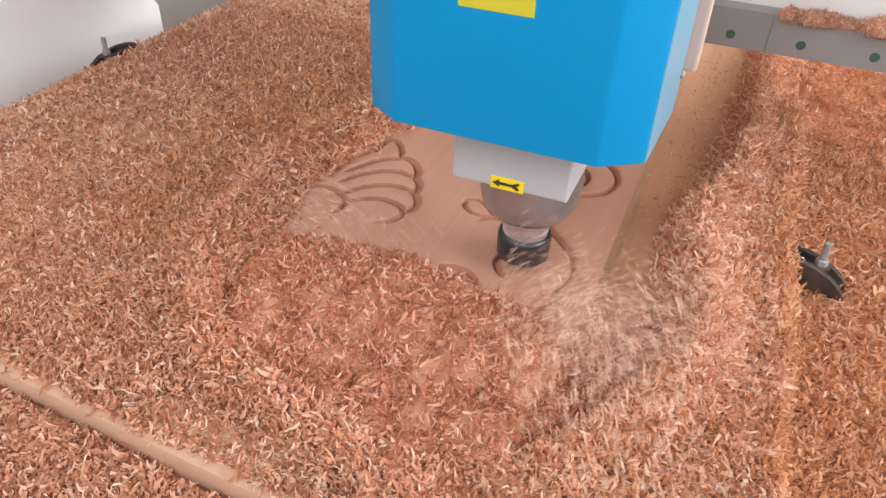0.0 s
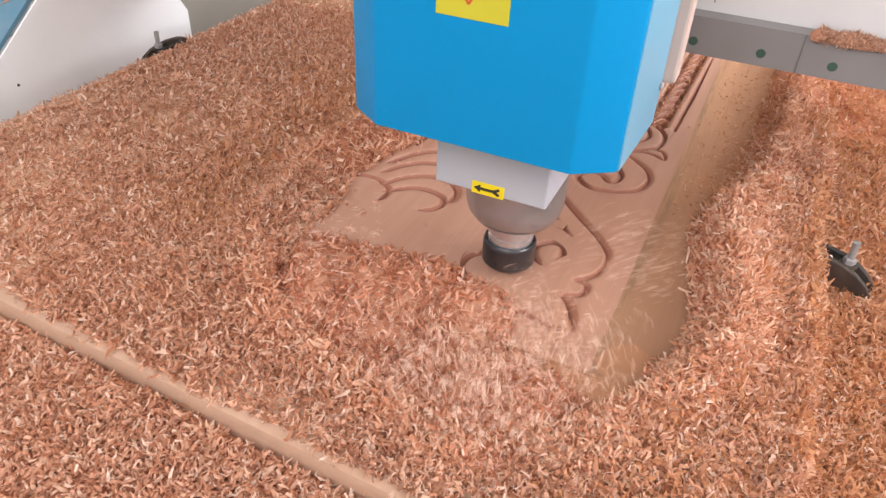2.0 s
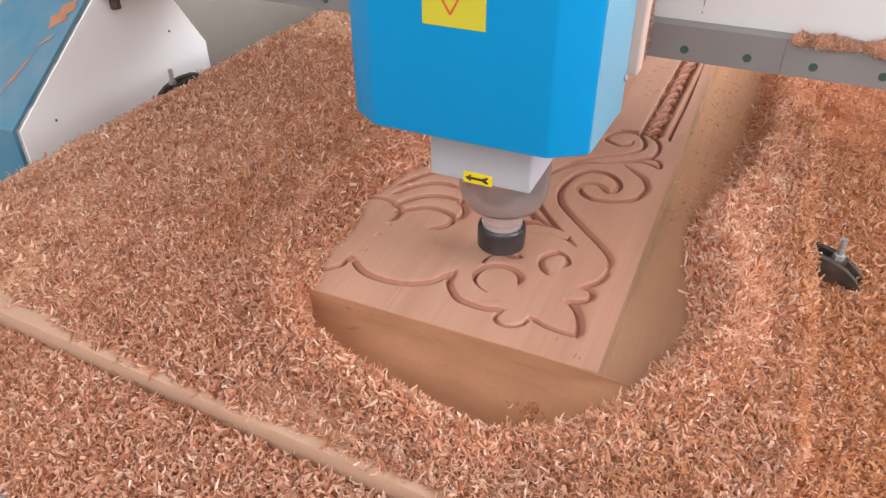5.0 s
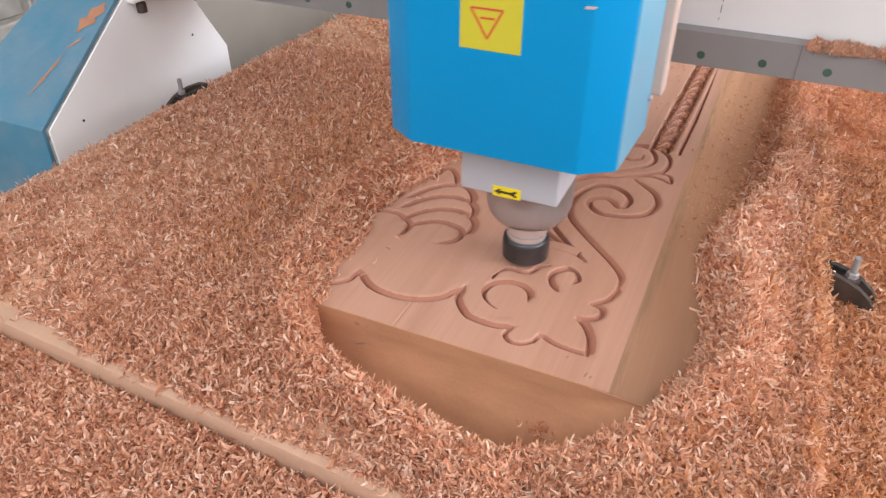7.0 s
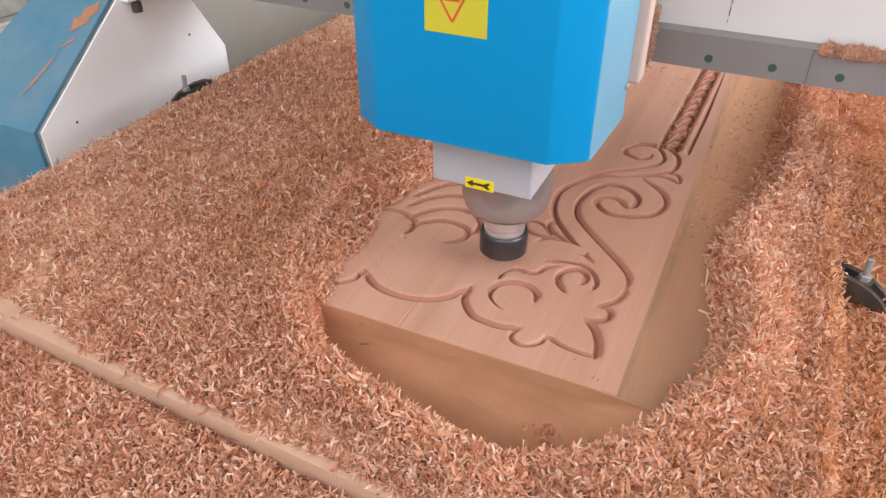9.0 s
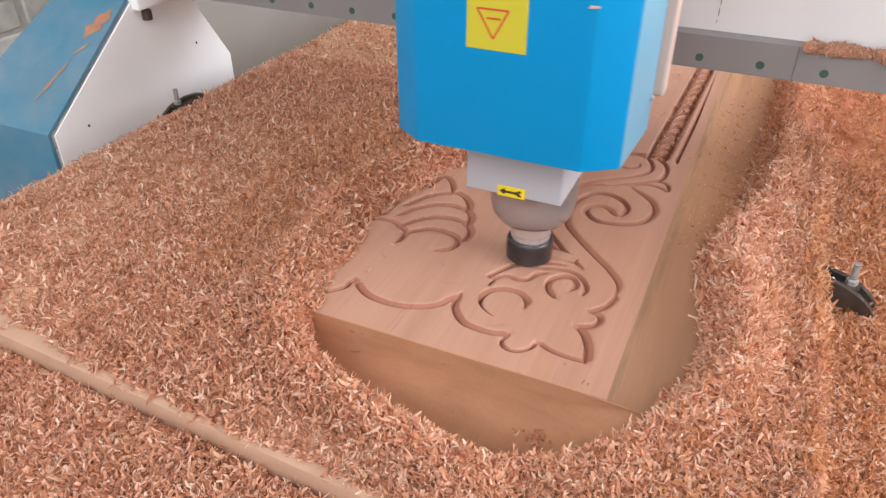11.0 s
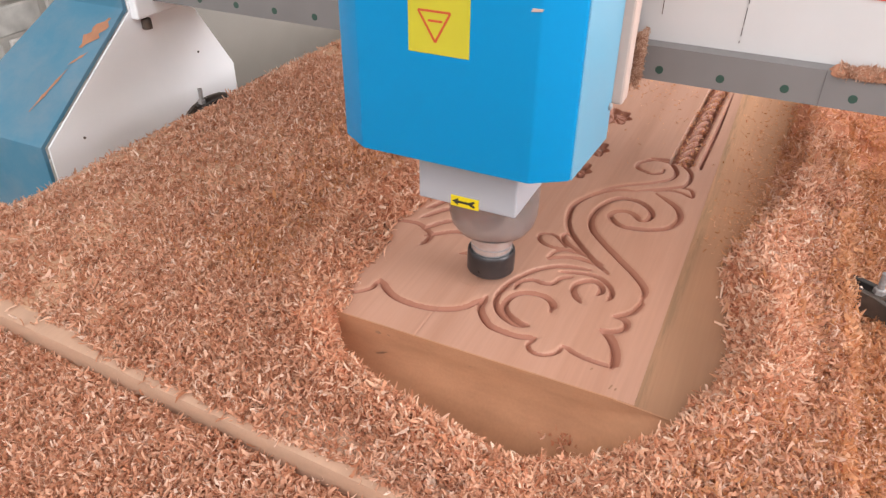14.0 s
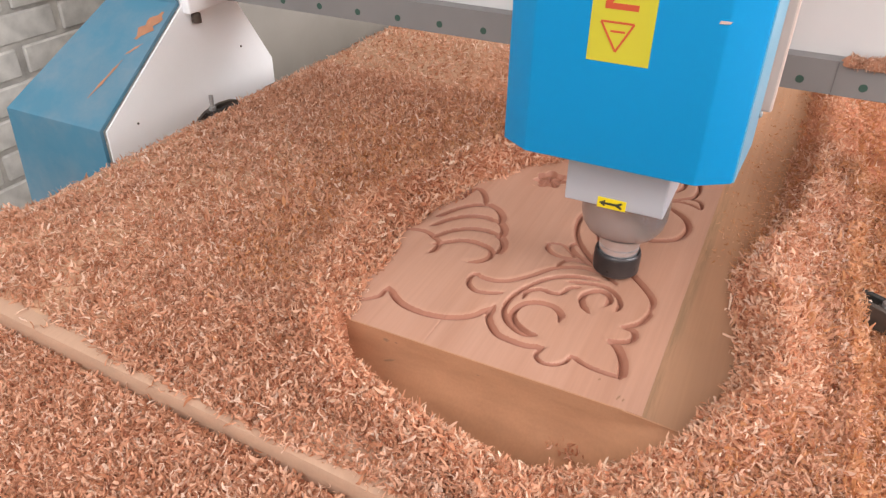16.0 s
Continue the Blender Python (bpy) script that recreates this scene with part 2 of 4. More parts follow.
def box(x0, x1, y0, y1, z0, z1, bevel=0.0, seg=2):
    bm = bmesh.new()
    bmesh.ops.create_cube(bm, size=1)
    for v in bm.verts:
        v.co = Vector(((x0 + x1) / 2 + v.co.x * (x1 - x0), (y0 + y1) / 2 + v.co.y * (y1 - y0), (z0 + z1) / 2 + v.co.z * (z1 - z0)))
    if bevel:
        bmesh.ops.bevel(bm, geom=bm.edges[:], offset=bevel, segments=seg, affect="EDGES", profile=0.5)
    return bm


def prism(outline, axis, lo, hi, bevel=0.0):
    """An outline of pairs, drawn out along one axis: 'z' takes (x, y), 'x' takes (y, z), 'y' takes (x, z)."""
    bm = bmesh.new()

    def at(p, h):
        return {"z": (p[0], p[1], h), "x": (h, p[0], p[1]), "y": (p[0], h, p[1])}[axis]

    low = [bm.verts.new(at(p, lo)) for p in outline]
    high = [bm.verts.new(at(p, hi)) for p in outline]
    n = len(outline)
    bm.faces.new(low[::-1])
    bm.faces.new(high)
    for i in range(n):
        bm.faces.new((low[i], low[(i + 1) % n], high[(i + 1) % n], high[i]))
    if bevel:
        bmesh.ops.recalc_face_normals(bm, faces=bm.faces[:])
        bmesh.ops.bevel(bm, geom=bm.edges[:], offset=bevel, segments=2, affect="EDGES", profile=0.5)
    return bm


def lathe(profile, seg=40):
    """A turned form from pairs (radius, height), about z."""
    bm = bmesh.new()
    rings = []
    for r, z in profile:
        rings.append([bm.verts.new((r * math.cos(2 * math.pi * i / seg), r * math.sin(2 * math.pi * i / seg), z)) for i in range(seg)])
    for a, c in zip(rings, rings[1:]):
        for i in range(seg):
            bm.faces.new((a[i], a[(i + 1) % seg], c[(i + 1) % seg], c[i]))
    bm.faces.new(rings[0][::-1])
    bm.faces.new(rings[-1])
    return bm


def grid_noise(x, y, seed=0):
    """Smooth value noise from -1 to 1 on arrays, one cell a unit."""
    xi, yi = np.floor(x).astype(np.int64), np.floor(y).astype(np.int64)
    fx, fy = x - xi, y - yi
    fx, fy = fx * fx * (3 - 2 * fx), fy * fy * (3 - 2 * fy)

    def corner(i, j):
        h = np.sin(i * 127.1 + j * 311.7 + seed * 74.7) * 43758.5453
        return 2 * (h - np.floor(h)) - 1

    a, b_, c, d = corner(xi, yi), corner(xi + 1, yi), corner(xi, yi + 1), corner(xi + 1, yi + 1)
    return (a * (1 - fx) + b_ * fx) * (1 - fy) + (c * (1 - fx) + d * fx) * fy


def step(a, b_, x):
    t = np.clip((x - a) / (b_ - a), 0, 1)
    return t * t * (3 - 2 * t)


# ---- the room ----
def structure(name, bm, material, label, category):
    return tagged(part(name, bm, material), label, category, kind="structure")


structure("floor", box(-2.2, 3.6, -3.2, 4.2, -0.98, -0.9), M_FLOOR, "grey dusty concrete workshop floor", "floor")
structure("ceiling", box(-2.3, 3.6, -3.2, 4.2, 3.4, 3.5), M_PLASTER, "plain pale plaster ceiling", "ceiling")
wall_west = structure("wall_west", box(-2.0, -1.6, -3.0, 4.2, -0.9, 3.4), M_MORTAR, "whitewashed rough brick wall with dirty joints", "wall")
structure("wall_north", box(-1.6, 3.4, 4.0, 4.2, -0.9, 3.4), M_PLASTER, "plain pale plastered wall", "wall")


def wall_with_window(name, axis, lo, hi, at0, at1, w0, w1, z0, z1):
    """A wall from lo to hi with one opening from w0 to w1 and z0 to z1, in one mesh."""
    bm = bmesh.new()
    for a, c, e, g in ((lo, w0, -0.9, 3.4), (w1, hi, -0.9, 3.4), (w0, w1, -0.9, z0), (w0, w1, z1, 3.4)):
        o = [(a, e), (c, e), (c, g), (a, g)]
        piece = prism(o, axis, at0, at1)
        tmp = bpy.data.meshes.new("piece")
        piece.to_mesh(tmp)
        piece.free()
        bm.from_mesh(tmp)
        bpy.data.meshes.remove(tmp)
    return structure(name, bm, M_PLASTER, "plain pale plastered wall with a window", "wall")


wall_with_window("wall_east", "x", -3.2, 4.2, 3.4, 3.6, -1.65, 3.45, 0.9, 2.9)
wall_with_window("wall_south", "y", -1.6, 3.4, -3.2, -3.0, -1.55, 1.35, 1.7, 3.3)

# ---- machine bed and spoil board ----
bed = tagged(new("machine_bed"), "long steel router bed on a welded frame, buried in shavings", "machine bed")
part("bed_top", box(-0.78, 0.95, -0.244, 2.0, -0.045, BED, 0.002), M_STEEL, bed)
part("front_rail", box(-0.78, 0.95, -0.30, -0.2445, -0.05, 0.0605, 0.003), M_STEEL, bed, "bare steel strip along the bed's end")
part("side_rail", box(-0.80, -0.782, -0.30, 2.0, -0.09, BED + 0.004, 0.002), M_STEEL, bed)
part("side_rail", box(0.952, 0.975, -0.30, 2.0, -0.09, BED + 0.004, 0.002), M_STEEL, bed)
for bx in (-0.70, 0.85):
    for by in (-0.2, 1.85):
        part("leg", box(bx - 0.05, bx + 0.05, by - 0.05, by + 0.05, -0.9, -0.047, 0.004), M_STEEL, bed)
slab = tagged(new("spoil_board"), "brown fibreboard spoil board with a bare rounded front edge", "spoil board")
slab_outline = [(SLAB_L, slab_front(SLAB_L)), (SLAB_R, slab_front(SLAB_R)), (SLAB_R, -0.098), (-0.262, -0.098), (-0.262, -0.003), (SLAB_L, -0.003)]
part("sheet", prism(slab_outline, "z", SLAB - 0.028, SLAB, 0.0045), M_MDF, slab, smooth=True)
part("bearer", box(SLAB_L + 0.02, SLAB_R - 0.02, -0.112, -0.102, BED + 0.0005, SLAB - 0.0285), M_MDF, slab)


# ---- carved board ----
def curve_points(pts, n=12):
    """A smooth line through control points given in millimetres; returns metres."""
    p = np.array(pts, float) / 1000
    q = np.vstack([2 * p[0] - p[1], p, 2 * p[-1] - p[-2]])
    out = []
    for i in range(1, len(q) - 2):
        for s in np.linspace(0, 1, n, endpoint=False):
            a, b_, c, d = q[i - 1 : i + 3]
            out.append(0.5 * (2 * b_ + (c - a) * s + (2 * a - 5 * b_ + 4 * c - d) * s**2 + (3 * b_ - a - 3 * c + d) * s**3))
    out.append(q[-2])
    return np.array(out)


# name: control points, depth in mm, gentle side's width, steep side's width
CURVES = {
    "base_arc": ([(-237, 57), (-226, 46), (-212, 38), (-193, 35), (-175, 37), (-158, 44), (-146, 55), (-141, 70)], 5.5, 8, 1),
    "base_left": ([(-266, 24), (-250, 28), (-242, 34), (-236, 43), (-237, 57)], 4.5, 6, 1),
    "arm": ([(-139, 76), (-139, 60), (-132, 48), (-121, 38), (-107, 35), (-92, 35), (-80, 40)], 5.5, 7.5, 1),
    "lobe": ([(-80, 40), (-83, 30), (-77, 23), (-67, 23), (-58, 31), (-56, 41)], 4, 3.5, 1),
    "leaf_low": ([(-56, 41), (-42, 35), (-28, 33), (-14, 33)], 4.5, 5, 1),
    "leaf_side": ([(-14, 33), (-17, 50), (-24, 65), (-34, 75)], 5.5, 1, 9),
    "bud": ([(-34, 75), (-23, 79), (-17, 86), (-18, 95), (-28, 98)], 4.5, 1, 7),
    "stem_right": ([(-28, 98), (-16, 112), (-11, 130)], 4.5, 1, 7),
    "hook_left": ([(-80, 80), (-83, 91), (-92, 97), (-105, 96), (-115, 88), (-118, 74), (-112, 63), (-99, 55), (-91, 54)], 5, 1, 8),
    "hook_right": ([(-60, 104), (-68, 111), (-73, 122), (-71, 133), (-61, 142), (-51, 140), (-46, 130), (-49, 121)], 5, 1, 7),
    "leaf_a": ([(-130, 199), (-129, 190), (-121, 182), (-110, 179), (-96, 181)], 4, 6, 1),
    "leaf_a_top": ([(-98, 185), (-110, 198), (-119, 202), (-130, 199)], 2.5, 1.5, 3),
    "leaf_b": ([(-106, 212), (-108, 204), (-102, 194), (-90, 186), (-77, 182)], 4, 6, 1),
    "leaf_b_top": ([(-78, 185), (-87, 197), (-97, 207), (-106, 212)], 2.5, 1.5, 3),
    "leaf_c": ([(-109, 162), (-106, 174), (-98, 181), (-87, 182), (-75, 180), (-57, 170)], 3.5, 1, 6),
    "petal": ([(-247, 243), (-246, 259), (-241, 272), (-230, 263), (-220, 244)], 4.5, 8, 1),
    "finger_a": ([(-257, 195), (-249, 213), (-242, 226), (-230, 239), (-217, 244)], 4.5, 1, 9),
    "finger_b": ([(-253, 175), (-246, 191), (-238, 202), (-226, 213), (-208, 219), (-193, 215)], 4.5, 1, 9),
    "finger_c": ([(-242, 155), (-235, 169), (-229, 177), (-215, 189), (-197, 194), (-183, 191)], 4.5, 1, 9),
    "finger_d": ([(-234, 144), (-220, 158), (-208, 166), (-193, 167), (-179, 163), (-173, 155), (-172, 145), (-178, 134), (-188, 129)], 5, 1, 8),
    "tip_a": ([(-219, 244), (-204, 238), (-194, 226), (-191, 214)], 5, 10, 1),
    "tip_b": ([(-196, 217), (-184, 206), (-180, 193), (-182, 186)], 5, 10, 1),
    "tip_c": ([(-186, 192), (-174, 180), (-170, 168), (-172, 156)], 5, 10, 1),
    "curl": ([(-285, 148), (-275, 152), (-266, 158), (-251, 160), (-238, 154), (-230, 147), (-229, 136), (-231, 127)], 4.5, 7, 1),
    "scroll_in": ([(-12, 129), (-14, 148), (-27, 166), (-49, 188), (-73, 213), (-85, 228), (-92, 246), (-93, 265), (-89, 287), (-81, 303), (-71, 311), (-55, 311), (-42, 303), (-34, 289), (-35, 275), (-41, 268)], 5.5, 1, 8),
    "scroll_out": ([(-49, 159), (-69, 178), (-95, 207), (-107, 227), (-113, 248), (-114, 272), (-105, 296), (-93, 313), (-80, 324), (-63, 331)], 5.5, 7, 1),
    "volute": ([(-41, 268), (-47, 270), (-53, 277), (-61, 280), (-70, 275), (-73, 266), (-66, 256), (-56, 251), (-42, 253), (-31, 257), (-18, 266), (-11, 279), (-9, 296), (-15, 312), (-27, 324), (-41, 336)], 5.5, 1, 8),
    "volute_far": ([(-44, 399), (-45, 389), (-54, 381), (-64, 383), (-73, 388), (-77, 397), (-73, 409), (-59, 422), (-42, 422), (-33, 410), (-28, 394), (-31, 379), (-41, 366), (-57, 352), (-74, 340), (-90, 325), (-104, 305)], 5, 1, 6),
    "far_out": ([(-64, 424), (-42, 429), (-29, 424), (-16, 410), (-11, 392), (-13, 370), (-24, 358), (-43, 344), (-63, 331)], 5, 1, 6),
    "far_leaf": ([(-46, 340), (-28, 349), (-16, 349), (-3, 343)], 4, 5, 1),
    "far_leaf_top": ([(-20, 362), (-7, 360), (-2, 346)], 3.5, 5, 1),
}
# cut while the clip runs: filled at first by strips that sink
LATE = {
    "ribbon": ([(-120, 98), (-120, 110), (-110, 119), (-99, 118), (-91, 122), (-87, 133), (-78, 139)], 4, 1.5, 5),
    "arc_right": ([(-90, 143), (-73, 149), (-57, 150), (-44, 142), (-37, 129), (-38, 118)], 4.5, 1.5, 5),
    "crescent_in": ([(-91, 53), (-100, 49), (-112, 53), (-123, 62), (-130, 76), (-130, 96), (-123, 118), (-108, 141), (-88, 154), (-66, 158)], 4.5, 1.5, 6),
    "stem_top": ([(-172, 113), (-163, 110), (-151, 111), (-139, 118), (-125, 134), (-112, 153), (-100, 163), (-82, 170), (-64, 168)], 5, 6.5, 1.5),
    "stem_loop": ([(-171, 116), (-176, 112), (-176, 101), (-170, 92), (-161, 88), (-148, 91), (-139, 97)], 4.5, 5.5, 1.5),
}


def carve(xs, ys, curves):
    """Depth of the cut on a grid of xs by ys."""
    gx, gy = np.meshgrid(xs, ys)
    cut = np.zeros_like(gx)
    for pts, depth, left, right in curves.values():
        p = curve_points(pts)
        pad = 0.013
        ix = np.where((xs > p[:, 0].min() - pad) & (xs < p[:, 0].max() + pad))[0]
        iy = np.where((ys > p[:, 1].min() - pad) & (ys < p[:, 1].max() + pad))[0]
        if not len(ix) or not len(iy):
            continue
        sx, sy = gx[np.ix_(iy, ix)], gy[np.ix_(iy, ix)]
        best, side, along = np.full(sx.shape, 9.0), np.zeros(sx.shape), np.zeros(sx.shape)
        for k in range(len(p) - 1):
            a, d = p[k], p[k + 1] - p[k]
            l2 = d @ d + 1e-12
            u = np.clip(((sx - a[0]) * d[0] + (sy - a[1]) * d[1]) / l2, 0, 1)
            ex, ey = sx - a[0] - u * d[0], sy - a[1] - u * d[1]
            dist = np.hypot(ex, ey)
            near = dist < best
            best = np.where(near, dist, best)
            side = np.where(near, d[0] * ey - d[1] * ex, side)
            along = np.where(near, (k + u) / (len(p) - 1), along)
        w = np.where(side > 0, left, right) / 1000
        fade = 0.35 + 0.65 * step(0.0, 0.10, along) * step(1.0, 0.90, along)
        prof = np.clip(1 - best / w, 0, 1) ** 1.25 * 0.70 * depth / 1000 * fade
        prof = prof + 0.0034 * np.clip(1.5 - best / 0.0010, 0, 1) * fade
        cut[np.ix_(iy, ix)] = np.maximum(cut[np.ix_(iy, ix)], prof)
    return cut


BX0 = -0.33
board = tagged(new("carved_board"), "pale beech board with half-carved scrollwork, clamped under the router", "wooden board")
xs = np.concatenate([np.linspace(BX0, -0.29, 12, endpoint=False), np.arange(-0.29, -0.0005, 0.0007), [0.0]])
ys = np.concatenate([np.arange(0.0, 0.44, 0.0007), np.arange(0.44, 0.80, 0.0012), np.linspace(0.81, 1.5, 24)])
cut = carve(xs, ys, {**CURVES, **LATE})
for _ in range(2):
    # the cutter leaves slightly rounded edges
    soft_x = np.pad(cut, ((0, 0), (1, 1)), "edge")
    cut = 0.25 * soft_x[:, :-2] + 0.5 * cut + 0.25 * soft_x[:, 2:]
    soft_y = np.pad(cut, ((1, 1), (0, 0)), "edge")
    cut = 0.25 * soft_y[:-2] + 0.5 * cut + 0.25 * soft_y[2:]
gx, gy = np.meshgrid(xs, ys)
# rope border and half-round bead along the far side
far = step(0.415, 0.43, gy)
lean = 0.028 * (gy - 0.42)
rope_u = (gx + 0.0300 - lean) / 0.0098
rope = np.clip(1 - rope_u**2, 0, 1) ** 0.5
twist = np.abs(np.sin((gy * 1000 / 25.0 - 0.62 * rope_u - 0.12 * np.sin(2.4 * rope_u)) * math.pi))
cut = np.maximum(cut, far * np.where(np.abs(rope_u) < 1.3, 0.0125 - 0.0122 * rope * twist**0.6, 0))
bead_u = (gx + 0.0120 - lean) / 0.0062
cut = np.maximum(cut, far * np.where(np.abs(bead_u) < 1.35, 0.0065 - 0.006 * np.clip(1 - bead_u**2, 0, 1) ** 0.5, 0))
# small carved flowers further in
for fx, fy, fr in ((-0.141, 0.354, 0.019), (-0.137, 0.419, 0.019), (-0.137, 0.530, 0.021), (-0.160, 0.480, 0.018), (-0.175, 0.335, 0.017)):
    rr, an = np.hypot(gx - fx, (gy - fy) * 0.8) / fr, np.arctan2(gy - fy, gx - fx)
    petals = np.clip(1.05 + 0.12 * np.cos(7 * an) - rr, 0, 1)
    cut = np.maximum(cut, np.where(petals > 0, 0.0065 * np.minimum(petals * 4, 1) - 0.0045 * np.abs(np.sin(3.5 * an)) * np.clip(petals * 1.6, 0, 1) * step(0.0, 0.3, rr), 0))
gz = TOP - cut - 0.0005 * (np.abs(gx + 0.1715 - 0.004 * gy) < 0.0006) * (gy < 0.045) + 0.00004 * grid_noise(gx * 60, gy * 8, 3)
nx, ny = len(xs), len(ys)
gz -= 0.0006 * step(-0.008, 0.0, gx)
idx = np.arange(nx * ny).reshape(ny, nx)
quads = np.stack([idx[:-1, :-1], idx[:-1, 1:], idx[1:, 1:], idx[1:, :-1]], -1).reshape(-1, 4)
me = bpy.data.meshes.new("carved_face")
me.vertices.add(nx * ny)
me.vertices.foreach_set("co", np.stack([gx, gy, gz], -1).ravel())
me.loops.add(quads.size)
me.loops.foreach_set("vertex_index", quads.ravel().astype(np.int32))
me.polygons.add(len(quads))
me.polygons.foreach_set("loop_start", np.arange(0, quads.size, 4, dtype=np.int32))
me.update(calc_edges=True)
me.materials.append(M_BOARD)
me.materials.append(M_CUT_SHADED)
# cut faces deeper than 0.9 mm take the colour with groove shade in it
shaded_cut = cut[:-1, :-1] > 0.0009
me.polygons.foreach_set("material_index", shaded_cut.ravel().astype(np.int32))
me.polygons.foreach_set("use_smooth", [True] * len(me.polygons))
face = new("carved_face", me)
face.parent = board
face["label"] = "pale carved face with scroll, shell and rope grooves"
# body below the carved face: end, rough-sawn margin beside the carving, plain field on the other side
end = [(BOARD_L, BED + 0.001), (BOARD_R, BED + 0.001), (BOARD_R, TOP - 0.006), (0.05, TOP - 0.0042), (0.018, TOP - 0.0020), (0.0, TOP - 0.0008), (-0.004, TOP - 0.0001), (BOARD_L, TOP - 0.0001)]
part("sawn_end", prism(end, "y", -0.0012, 0.0003), M_END, board, "dusty end grain with small knots")
body = [(BOARD_L, BED + 0.001), (BOARD_R, BED + 0.001), (BOARD_R, TOP - 0.016), (BX0, TOP - 0.016), (BX0, TOP), (BOARD_L, TOP)]
part("board_body", prism(body, "y", 0.0005, 1.5), M_MDF, board)
part("face_strip", prism([(0.0001, TOP - 0.0088), (0.0120, TOP - 0.0088), (0.0120, TOP - 0.0013), (0.0001, TOP - 0.0006)], "y", 0.0005, 1.5), M_BOARD, board)
margin = [(0.0121, TOP - 0.0088), (BOARD_R, TOP - 0.0088), (BOARD_R, TOP - 0.006), (0.05, TOP - 0.0042), (0.030, TOP - 0.0028), (0.018, TOP - 0.0020), (0.0121, TOP - 0.0014)]
part("sawn_margin", prism(margin, "y", 0.0005, 1.5), M_EDGE, board, "rough-sawn margin with dark olive streaks")
for kx, kz, kw, kh, tilt in ((-0.206, 0.091, 0.007, 0.004, 0), (-0.196, 0.0915, 0.004, 0.0018, 10), (-0.202, 0.072, 0.014, 0.0026, -24), (-0.12, 0.086, 0.004, 0.0018, 0)):
    bm = lathe([(0.3, 0.0), (1.0, 0.15), (1.0, 0.3), (0.5, 0.5)], 5)
    part("knot", bm, M_KNOT, board, at=pose(kx, -0.0010 - 0.0030 * (kz < 0.08), kz, 90, tilt, 0) @ Matrix.Diagonal((kw / 2, kh / 2, 0.0006, 1)))
for kx, ky, a in ((-0.0085, 0.0105, 75), (-0.0045, 0.0095, 80), (-0.027, 0.024, 60)):
    bm = lathe([(1.0, 0.0), (0.6, 0.5)], 8)
    part("nick", bm, M_KNOT, board, at=pose(kx, ky, TOP + 0.0002, 0, 0, a) @ Matrix.Diagonal((0.0034 if kx > -0.01 and kx < -0.006 else 0.0018, 0.0008, 0.0004, 1)))


# ---- shavings ----
CLEAR = np.array([(-0.238, 0.002), (-0.228, -0.018), (-0.198, -0.036), (-0.165, -0.047), (-0.130, -0.056), (-0.098, -0.062), (-0.072, -0.066), (-0.050, -0.066), (-0.012, -0.052), (0.020, -0.026), (0.038, -0.008),
                  (0.062, 0.04), (0.067, 0.084), (0.060, 0.13), (0.048, 0.18), (0.044, 0.23), (0.055, 0.28), (0.066, 0.34), (0.075, 0.45), (0.080, 0.65), (0.09, 1.3),
                  (-0.17, 1.3), (-0.16, 0.6), (-0.172, 0.385), (-0.211, 0.35), (-0.222, 0.312), (-0.243, 0.285), (-0.247, 0.245), (-0.260, 0.20), (-0.262, 0.17), (-0.273, 0.148), (-0.260, 0.12), (-0.255, 0.088), (-0.257, 0.055), (-0.248, 0.025)])


def outside(x, y, poly):
    """Distance outside a closed outline, zero within."""
    inside, best = np.zeros(x.shape, bool), np.full(x.shape, 9.0)
    for a, c in zip(poly, np.roll(poly, -1, 0)):
        d = c - a
        u = np.clip(((x - a[0]) * d[0] + (y - a[1]) * d[1]) / (d @ d), 0, 1)
        best = np.minimum(best, np.hypot(x - a[0] - u * d[0], y - a[1] - u * d[1]))
        cross = (a[1] > y) != (c[1] > y)
        inside ^= cross & (x < d[0] * (y - a[1]) / (d[1] if abs(d[1]) > 1e-9 else 1e-9) + a[0])
    return np.where(inside, 0, best)


def floor_level(x, y):
    on_slab = (x < SLAB_R) & (x > SLAB_L) & (y > slab_front(x)) & ((y < -0.098) | (x < -0.262))
    on_board = (x > BOARD_L) & (x < BOARD_R) & (y > -0.001)
    return np.where(on_board, TOP - 0.005 * (x > 0), np.where(on_slab, SLAB, BED))


